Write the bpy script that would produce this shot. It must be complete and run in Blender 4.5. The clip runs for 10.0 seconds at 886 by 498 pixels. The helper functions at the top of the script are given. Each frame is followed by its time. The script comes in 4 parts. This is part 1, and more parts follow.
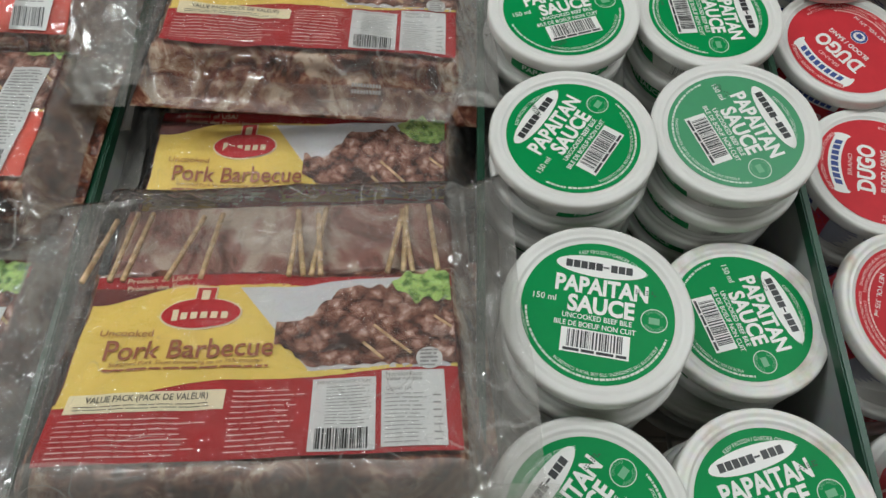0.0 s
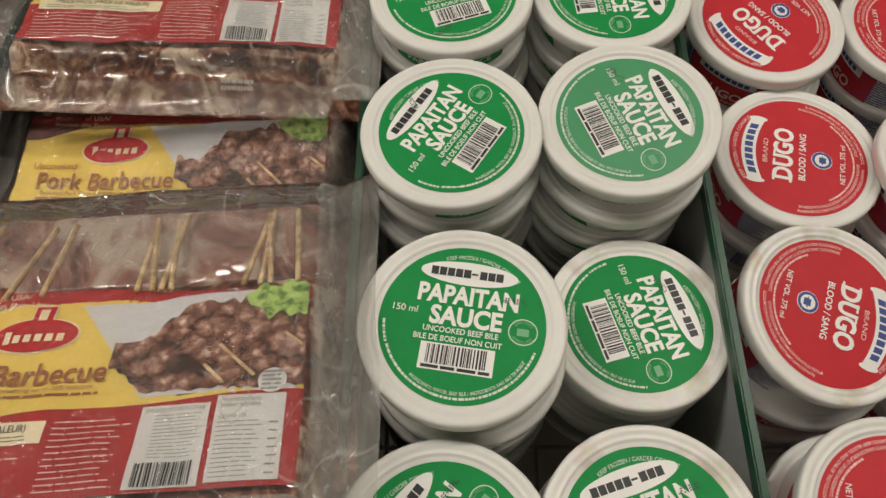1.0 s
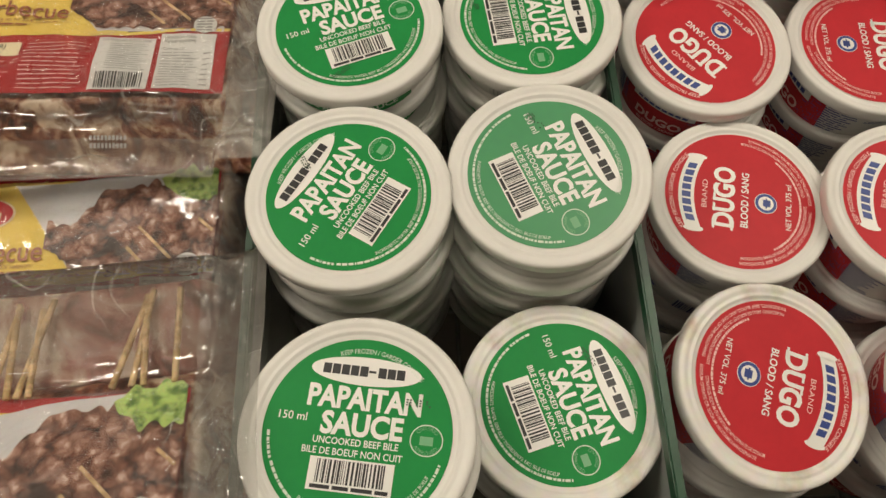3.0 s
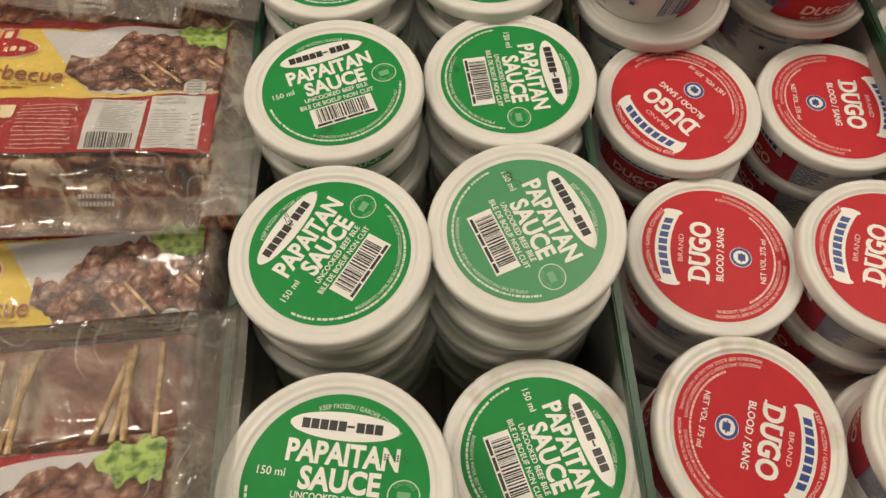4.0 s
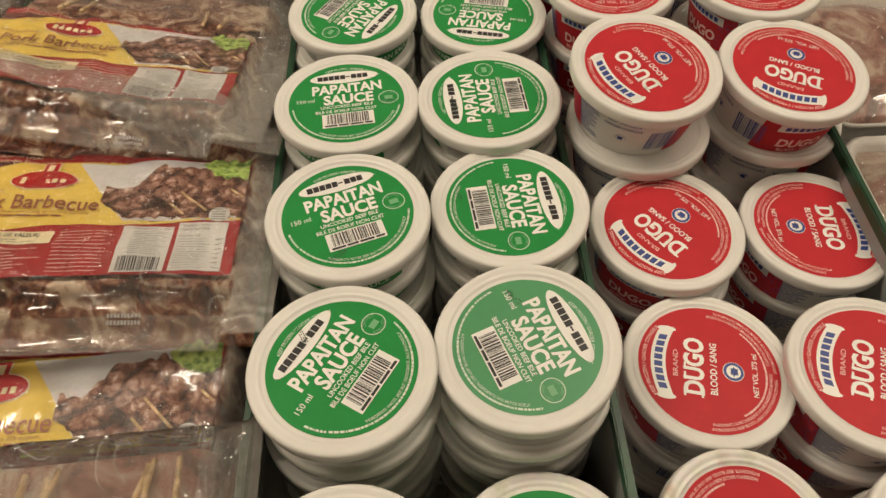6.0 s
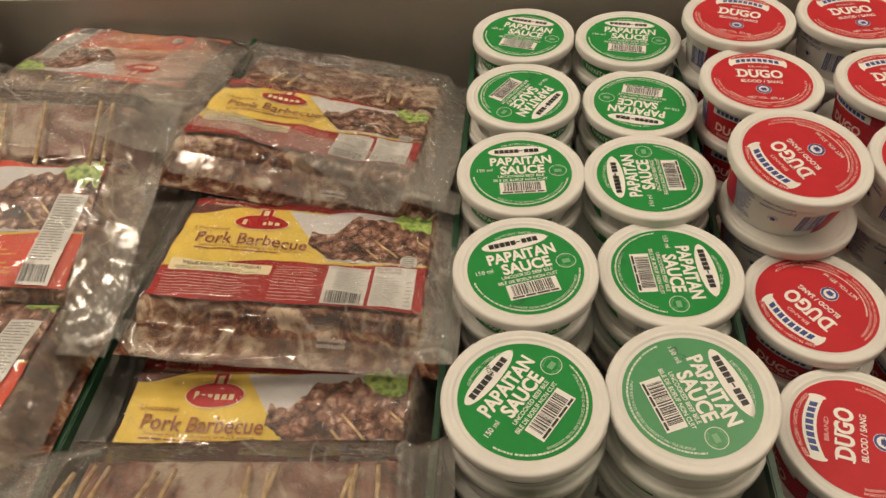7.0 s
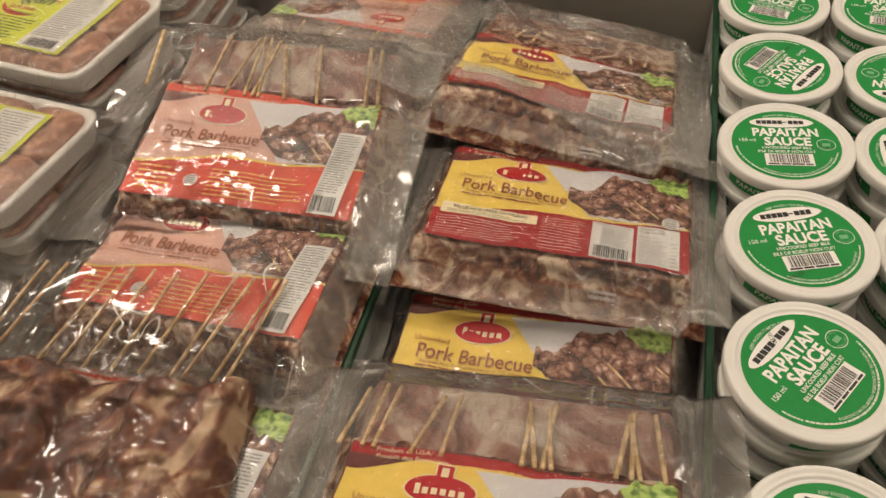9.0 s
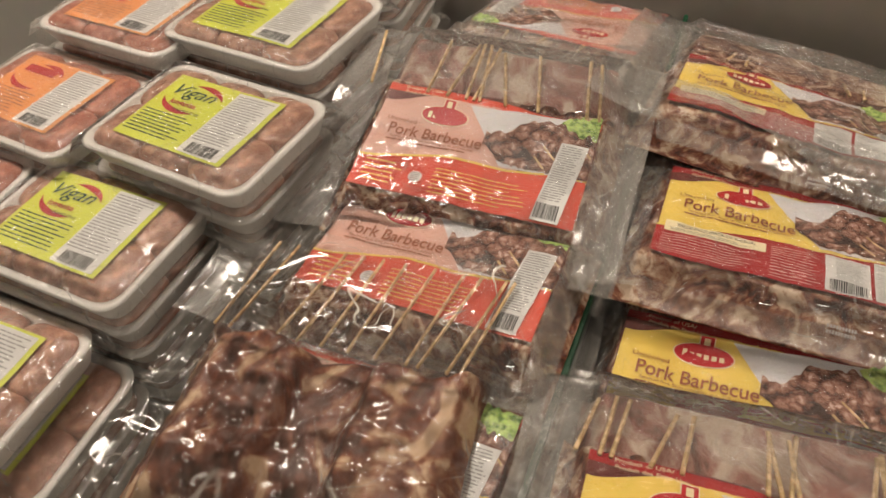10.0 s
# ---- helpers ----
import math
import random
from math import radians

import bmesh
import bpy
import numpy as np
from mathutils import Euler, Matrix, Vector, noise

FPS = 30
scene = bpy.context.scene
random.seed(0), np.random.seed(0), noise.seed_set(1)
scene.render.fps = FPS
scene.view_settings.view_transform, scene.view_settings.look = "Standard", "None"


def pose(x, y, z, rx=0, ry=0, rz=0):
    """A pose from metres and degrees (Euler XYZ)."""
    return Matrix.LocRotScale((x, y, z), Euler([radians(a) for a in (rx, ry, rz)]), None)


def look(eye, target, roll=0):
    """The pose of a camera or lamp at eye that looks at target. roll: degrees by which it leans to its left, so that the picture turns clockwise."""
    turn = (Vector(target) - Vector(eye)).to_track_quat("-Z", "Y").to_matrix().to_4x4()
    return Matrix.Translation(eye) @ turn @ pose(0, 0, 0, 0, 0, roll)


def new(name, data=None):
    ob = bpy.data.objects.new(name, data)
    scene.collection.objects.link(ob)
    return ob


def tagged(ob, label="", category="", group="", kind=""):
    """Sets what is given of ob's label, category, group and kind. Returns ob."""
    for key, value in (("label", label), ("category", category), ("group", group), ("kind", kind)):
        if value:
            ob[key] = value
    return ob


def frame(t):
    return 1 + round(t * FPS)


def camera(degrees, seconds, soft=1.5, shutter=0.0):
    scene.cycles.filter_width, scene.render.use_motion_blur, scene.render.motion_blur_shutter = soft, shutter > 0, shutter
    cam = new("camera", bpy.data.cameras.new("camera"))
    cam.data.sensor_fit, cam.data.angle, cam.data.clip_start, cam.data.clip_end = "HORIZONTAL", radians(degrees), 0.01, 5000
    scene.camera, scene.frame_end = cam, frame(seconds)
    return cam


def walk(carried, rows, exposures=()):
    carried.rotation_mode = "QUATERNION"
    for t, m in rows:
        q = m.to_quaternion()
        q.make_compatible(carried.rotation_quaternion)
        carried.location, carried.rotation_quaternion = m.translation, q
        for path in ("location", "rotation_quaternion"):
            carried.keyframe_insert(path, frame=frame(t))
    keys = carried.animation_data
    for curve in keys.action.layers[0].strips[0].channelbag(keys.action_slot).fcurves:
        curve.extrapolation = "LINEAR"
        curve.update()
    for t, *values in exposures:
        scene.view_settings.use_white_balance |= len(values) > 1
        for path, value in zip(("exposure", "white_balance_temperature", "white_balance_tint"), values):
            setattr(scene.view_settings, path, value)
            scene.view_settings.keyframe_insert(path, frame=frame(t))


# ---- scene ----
cam = camera(62.1, 10.0)
PATH = [
    (0, (0.0531, 0.0174, 1.1571), (0.0417, 0.9558, -0.6091), 0.62),
    (0.5, (0.1218, 0.0299, 1.1397), (0.0770, 0.9728, -0.6234), -2.07),
    (1, (0.1429, 0.0473, 1.1295), (0.0947, 0.9495, -0.6547), -3.04),
    (1.5, (0.1580, 0.0774, 1.1236), (0.1260, 0.9207, -0.6896), -2.26),
    (2, (0.1704, 0.1118, 1.1141), (0.1263, 0.9116, -0.7184), -3.37),
    (2.5, (0.1780, 0.1250, 1.1082), (0.1657, 0.9256, -0.7246), -2.82),
    (3.8, (0.1946, 0.1309, 1.1180), (0.2265, 0.9639, -0.7000), -0.52),
    (4, (0.1955, 0.1266, 1.1186), (0.2233, 1.0575, -0.6513), -1.09),
    (4.5, (0.1968, 0.1186, 1.1225), (0.2075, 1.1194, -0.6090), -1.73),
    (5, (0.2002, 0.1167, 1.1281), (0.2145, 1.1632, -0.5762), -2.10),
    (5.2, (0.2012, 0.1163, 1.1298), (0.2247, 1.1789, -0.5644), -1.69),
    (6.3, (0.1838, 0.0996, 1.1560), (0.2151, 1.3744, -0.3848), -1.53),
    (6.5, (0.1618, 0.0855, 1.1674), (0.1406, 1.4029, -0.3372), -2.31),
    (7, (0.1272, 0.0514, 1.1871), (-0.0623, 1.4124, -0.2661), -4.36),
    (7.5, (0.0960, 0.0265, 1.1962), (-0.1922, 1.3845, -0.2436), -4.49),
    (8, (0.0615, 0.0210, 1.1992), (-0.2649, 1.3292, -0.2780), -5.86),
    (8.5, (0.0248, 0.0179, 1.2063), (-0.3693, 1.2627, -0.3087), -7.31),
    (9, (-0.0012, 0.0086, 1.2102), (-0.4602, 1.2472, -0.2916), -8.39),
    (9.5, (-0.0318, 0.0022, 1.2191), (-0.5644, 1.2470, -0.2529), -9.15),
    (10, (-0.1170, -0.0373, 1.2281), (-0.7794, 1.1573, -0.2327), -9.29),
]
walk(cam, [(t, look(eye, target, roll)) for t, eye, target, roll in PATH],
     [(0.0, 0.06, 5600, 6), (0.5, 0.05, 6100, 9), (1.0, 0.06, 6500, 11), (2.5, 0.09, 7000, 11), (5.0, 0.20, 7400, 13), (6.5, 0.06, 7800, 14), (8.5, 0.10, 7600, 16), (10.0, 0.27, 7100, 17)])

# ---- light: fluorescent strips on the shop's ceiling ----
world = bpy.data.worlds.new("world")
scene.world = world
world.use_nodes = True
world.node_tree.nodes["Background"].inputs["Color"].default_value = (1.0, 0.86, 0.70, 1)
world.node_tree.nodes["Background"].inputs["Strength"].default_value = 0.25
CEIL = 2.9
LAMPS = ((-1.5, 0.9, 39), (1.5, 0.9, 28), (0.0, -1.2, 7), (0.0, 2.6, 3))
for lx, ly, watts in LAMPS:
    lamp = bpy.data.lights.new("ceiling_lamp", "AREA")
    lamp.shape, lamp.size, lamp.size_y = "RECTANGLE", 2.0, 0.25
    lamp.energy, lamp.color = watts, (1.0, 0.945, 0.83)
    new("ceiling_lamp_light", lamp).matrix_world = pose(lx, ly, CEIL - 0.07)

# ---- materials ----


def material(name, color, rough=0.5, metal=0.0, var=0.0, scale=60.0, bump=0.0, bump_scale=300.0, spec=0.5, second=None, edge=(0.45, 0.6), coat=0.0):
    """Plain surface with variation at two scales, an optional second colour in patches, and a fine relief."""
    m = bpy.data.materials.new(name)
    m.use_nodes = True
    nt = m.node_tree
    b = nt.nodes["Principled BSDF"]
    b.inputs["Roughness"].default_value = rough
    b.inputs["Metallic"].default_value = metal
    b.inputs["Specular IOR Level"].default_value = spec
    b.inputs["Coat Weight"].default_value = coat
    b.inputs["Coat Roughness"].default_value = 0.08
    b.inputs["Base Color"].default_value = (*color, 1)
    co = nt.nodes.new("ShaderNodeTexCoord").outputs["Object"]
    if var or second:
        n1 = nt.nodes.new("ShaderNodeTexNoise")
        n1.inputs["Scale"].default_value = scale
        n1.inputs["Detail"].default_value = 6
        nt.links.new(co, n1.inputs["Vector"])
        ramp = nt.nodes.new("ShaderNodeValToRGB")
        ramp.color_ramp.elements[0].position, ramp.color_ramp.elements[1].position = edge
        dark = [c * (1 - var) for c in color]
        ramp.color_ramp.elements[0].color = (*dark, 1)
        ramp.color_ramp.elements[1].color = (*(second or color), 1)
        nt.links.new(n1.outputs["Fac"], ramp.inputs["Fac"])
        n2 = nt.nodes.new("ShaderNodeTexNoise")
        n2.inputs["Scale"].default_value = scale * 7
        nt.links.new(co, n2.inputs["Vector"])
        mix = nt.nodes.new("ShaderNodeMix")
        mix.data_type, mix.blend_type = "RGBA", "OVERLAY"
        mix.inputs["Factor"].default_value = min(1.0, var * 1.2)
        nt.links.new(ramp.outputs["Color"], mix.inputs["A"])
        nt.links.new(n2.outputs["Color"], mix.inputs["B"])
        sat = nt.nodes.new("ShaderNodeHueSaturation")
        sat.inputs["Saturation"].default_value = 0.95
        nt.links.new(mix.outputs["Result"], sat.inputs["Color"])
        nt.links.new(sat.outputs["Color"], b.inputs["Base Color"])
    if bump:
        n3 = nt.nodes.new("ShaderNodeTexNoise")
        n3.inputs["Scale"].default_value = bump_scale
        n3.inputs["Detail"].default_value = 3
        nt.links.new(co, n3.inputs["Vector"])
        bp = nt.nodes.new("ShaderNodeBump")
        bp.inputs["Strength"].default_value = bump
        bp.inputs["Distance"].default_value = 0.002
        nt.links.new(n3.outputs["Fac"], bp.inputs["Height"])
        nt.links.new(bp.outputs["Normal"], b.inputs["Normal"])
    return m


def film_material(name, haze, haze_color, gloss_rough=0.1, wrinkle=0.5, wrinkle_scale=45.0, clear=0.97, base=0.0, crease_glint=0.0):
    """Clear plastic film: see-through, slightly milky, glossy by Fresnel, with wrinkles and optional painted crease
    highlights.
    """
    m = bpy.data.materials.new(name)
    m.use_nodes = True
    nt = m.node_tree
    nt.nodes.clear()
    out = nt.nodes.new("ShaderNodeOutputMaterial")
    co = nt.nodes.new("ShaderNodeTexCoord").outputs["Object"]
    heights = []
    for sc, width, st in ((wrinkle_scale, 0.05, 1.0), (wrinkle_scale * 2.6, 0.07, 0.4)):
        n = nt.nodes.new("ShaderNodeTexNoise")
        n.inputs["Scale"].default_value = sc
        n.inputs["Detail"].default_value = 2.0
        n.inputs["Distortion"].default_value = 1.2
        nt.links.new(co, n.inputs["Vector"])
        sub = nt.nodes.new("ShaderNodeMath")
        sub.operation = "SUBTRACT"
        sub.inputs[1].default_value = 0.5
        nt.links.new(n.outputs["Fac"], sub.inputs[0])
        flip = nt.nodes.new("ShaderNodeMath")
        flip.operation = "ABSOLUTE"
        nt.links.new(sub.outputs[0], flip.inputs[0])
        crease = nt.nodes.new("ShaderNodeMapRange")
        crease.interpolation_type = "SMOOTHSTEP"
        crease.inputs["From Max"].default_value = width
        crease.inputs["To Min"].default_value = st
        crease.inputs["To Max"].default_value = 0.0
        nt.links.new(flip.outputs[0], crease.inputs["Value"])
        heights.append(crease.outputs["Result"])
    add = nt.nodes.new("ShaderNodeMath")
    nt.links.new(heights[0], add.inputs[0])
    nt.links.new(heights[1], add.inputs[1])
    bp = nt.nodes.new("ShaderNodeBump")
    bp.inputs["Strength"].default_value = wrinkle
    bp.inputs["Distance"].default_value = 0.005
    nt.links.new(add.outputs[0], bp.inputs["Height"])
    clear_bsdf = nt.nodes.new("ShaderNodeBsdfTransparent")
    clear_bsdf.inputs["Color"].default_value = (clear, clear, clear, 1)
    milk = nt.nodes.new("ShaderNodeBsdfDiffuse")
    milk.inputs["Color"].default_value = (*haze_color, 1)
    gloss = nt.nodes.new("ShaderNodeBsdfGlossy")
    gloss.inputs["Roughness"].default_value = gloss_rough
    gloss.inputs["Color"].default_value = (1, 1, 1, 1)
    fr = nt.nodes.new("ShaderNodeFresnel")
    fr.inputs["IOR"].default_value = 1.46
    nt.links.new(bp.outputs["Normal"], gloss.inputs["Normal"])
    fadd = nt.nodes.new("ShaderNodeMath")
    fadd.use_clamp = True
    fadd.inputs[1].default_value = base
    nt.links.new(fr.outputs["Fac"], fadd.inputs[0])
    m1 = nt.nodes.new("ShaderNodeMixShader")
    m1.inputs["Fac"].default_value = haze
    if crease_glint:          # thin white lines in clusters: creased film, with its highlights painted in
        lines = []
        for sc in (wrinkle_scale * 0.9, wrinkle_scale * 2.0):
            wn = nt.nodes.new("ShaderNodeTexNoise")
            wn.inputs["Scale"].default_value = sc
            wn.inputs["Detail"].default_value = 0.6
            wn.inputs["Distortion"].default_value = 0.5
            nt.links.new(co, wn.inputs["Vector"])
            cmpn = nt.nodes.new("ShaderNodeMath")
            cmpn.operation = "SUBTRACT"
            cmpn.inputs[1].default_value = 0.5
            nt.links.new(wn.outputs["Fac"], cmpn.inputs[0])
            av = nt.nodes.new("ShaderNodeMath")
            av.operation = "ABSOLUTE"
            nt.links.new(cmpn.outputs[0], av.inputs[0])
            thin = nt.nodes.new("ShaderNodeMapRange")
            thin.inputs["From Max"].default_value = 0.009
            thin.inputs["To Min"].default_value = crease_glint
            thin.inputs["To Max"].default_value = 0.0
            nt.links.new(av.outputs[0], thin.inputs["Value"])
            patch = nt.nodes.new("ShaderNodeTexNoise")
            patch.inputs["Scale"].default_value = sc * 0.55
            nt.links.new(co, patch.inputs["Vector"])
            pm = nt.nodes.new("ShaderNodeMapRange")
            pm.inputs["From Min"].default_value = 0.48
            pm.inputs["From Max"].default_value = 0.66
            nt.links.new(patch.outputs["Fac"], pm.inputs["Value"])
            both = nt.nodes.new("ShaderNodeMath")
            both.operation = "MULTIPLY"
            nt.links.new(thin.outputs["Result"], both.inputs[0])
            nt.links.new(pm.outputs["Result"], both.inputs[1])
            lines.append(both.outputs[0])
        cloud = nt.nodes.new("ShaderNodeTexNoise")
        cloud.inputs["Scale"].default_value = 11
        cloud.inputs["Detail"].default_value = 5
        nt.links.new(co, cloud.inputs["Vector"])
        cm = nt.nodes.new("ShaderNodeMapRange")
        cm.inputs["From Min"].default_value = 0.35
        cm.inputs["From Max"].default_value = 0.70
        cm.inputs["To Min"].default_value = haze * 0.55
        cm.inputs["To Max"].default_value = haze * 1.6
        nt.links.new(cloud.outputs["Fac"], cm.inputs["Value"])
        acc = cm.outputs["Result"]
        for ln in lines:
            sm = nt.nodes.new("ShaderNodeMath")
            sm.use_clamp = True
            nt.links.new(acc, sm.inputs[0])
            nt.links.new(ln, sm.inputs[1])
            acc = sm.outputs[0]
        nt.links.new(acc, m1.inputs["Fac"])
    nt.links.new(clear_bsdf.outputs[0], m1.inputs[1])
    nt.links.new(milk.outputs[0], m1.inputs[2])
    m2 = nt.nodes.new("ShaderNodeMixShader")
    nt.links.new(fadd.outputs[0], m2.inputs["Fac"])
    nt.links.new(m1.outputs[0], m2.inputs[1])
    nt.links.new(gloss.outputs[0], m2.inputs[2])
    nt.links.new(m2.outputs[0], out.inputs["Surface"])
    return m


def photo_material(name, dark, mid, light, cell=95.0):
    """A printed photograph of glazed grilled meat: rounded lumps, dark between them, with bright glints."""
    m = bpy.data.materials.new(name)
    m.use_nodes = True
    nt = m.node_tree
    b = nt.nodes["Principled BSDF"]
    b.inputs["Roughness"].default_value = 0.4
    co = nt.nodes.new("ShaderNodeTexCoord").outputs["Object"]
    warp = nt.nodes.new("ShaderNodeTexNoise")
    warp.inputs["Scale"].default_value = 120
    warp.inputs["Detail"].default_value = 3
    nt.links.new(co, warp.inputs["Vector"])
    madd = nt.nodes.new("ShaderNodeVectorMath")
    madd.operation = "MULTIPLY_ADD"
    madd.inputs[1].default_value = (0.009, 0.009, 0.0)
    nt.links.new(warp.outputs["Color"], madd.inputs[0])
    nt.links.new(co, madd.inputs[2])
    acc = None
    for sc, gain in ((cell, -0.80), (cell * 2.3, -0.40)):
        v = nt.nodes.new("ShaderNodeTexVoronoi")
        v.voronoi_dimensions = "2D"
        v.inputs["Scale"].default_value = sc
        nt.links.new(madd.outputs[0], v.inputs["Vector"])
        mul = nt.nodes.new("ShaderNodeMath")
        mul.operation = "MULTIPLY_ADD"
        mul.inputs[1].default_value = gain
        mul.inputs[2].default_value = 0.55
        nt.links.new(v.outputs["Distance"], mul.inputs[0])
        if acc:
            nt.links.new(acc, mul.inputs[2])
        acc = mul.outputs[0]
    n = nt.nodes.new("ShaderNodeTexNoise")
    n.inputs["Scale"].default_value = 260
    n.inputs["Detail"].default_value = 5
    n.inputs["Roughness"].default_value = 0.6
    nt.links.new(madd.outputs[0], n.inputs["Vector"])
    grit = nt.nodes.new("ShaderNodeMath")
    grit.operation = "MULTIPLY_ADD"
    grit.inputs[1].default_value = 0.75
    nt.links.new(n.outputs["Fac"], grit.inputs[0])
    nt.links.new(acc, grit.inputs[2])
    ramp = nt.nodes.new("ShaderNodeValToRGB")
    e = ramp.color_ramp.elements
    e[0].position, e[0].color = 0.12, (*dark, 1)
    e[1].position, e[1].color = 0.44, (*mid, 1)
    for p, c in ((0.66, light), (0.84, (0.66, 0.50, 0.43))):
        e.new(p).color = (*c, 1)
    nt.links.new(grit.outputs[0], ramp.inputs["Fac"])
    nt.links.new(ramp.outputs["Color"], b.inputs["Base Color"])
    return m


def meat_material(name, colors, size, rough=0.32, stretch=(1.0, 0.6, 1.0), detail=7, fine=0.35, spread=1.0):
    """Frozen meat: streaks of lean and fat at two scales, with a fine frosty grain."""
    m = bpy.data.materials.new(name)
    m.use_nodes = True
    nt = m.node_tree
    b = nt.nodes["Principled BSDF"]
    b.inputs["Roughness"].default_value = rough
    co = nt.nodes.new("ShaderNodeTexCoord").outputs["Object"]
    mp = nt.nodes.new("ShaderNodeMapping")
    mp.inputs["Scale"].default_value = stretch
    nt.links.new(co, mp.inputs["Vector"])
    values = []
    for sc, dist in ((size, 1.6), (size * 3.3, 0.8)):
        n = nt.nodes.new("ShaderNodeTexNoise")
        n.inputs["Scale"].default_value = sc
        n.inputs["Detail"].default_value = detail
        n.inputs["Roughness"].default_value = 0.58
        n.inputs["Distortion"].default_value = dist
        nt.links.new(mp.outputs["Vector"], n.inputs["Vector"])
        values.append(n.outputs["Fac"])
    mixv = nt.nodes.new("ShaderNodeMix")
    mixv.inputs["Factor"].default_value = fine
    nt.links.new(values[0], mixv.inputs["A"])
    nt.links.new(values[1], mixv.inputs["B"])
    ramp = nt.nodes.new("ShaderNodeValToRGB")
    e = ramp.color_ramp.elements
    e[0].position, e[0].color = 0.5 - 0.12 * spread, (*colors[0], 1)
    e[1].position, e[1].color = 0.5 + 0.11 * spread, (*colors[3], 1)
    for p, c in ((0.5 - 0.03 * spread, colors[1]), (0.5 + 0.03 * spread, colors[2])):
        e.new(p).color = (*c, 1)
    nt.links.new(mixv.outputs["Result"], ramp.inputs["Fac"])
    nt.links.new(ramp.outputs["Color"], b.inputs["Base Color"])
    bp = nt.nodes.new("ShaderNodeBump")
    bp.inputs["Strength"].default_value = 0.7
    bp.inputs["Distance"].default_value = 0.003
    nt.links.new(mixv.outputs["Result"], bp.inputs["Height"])
    nt.links.new(bp.outputs["Normal"], b.inputs["Normal"])
    return m


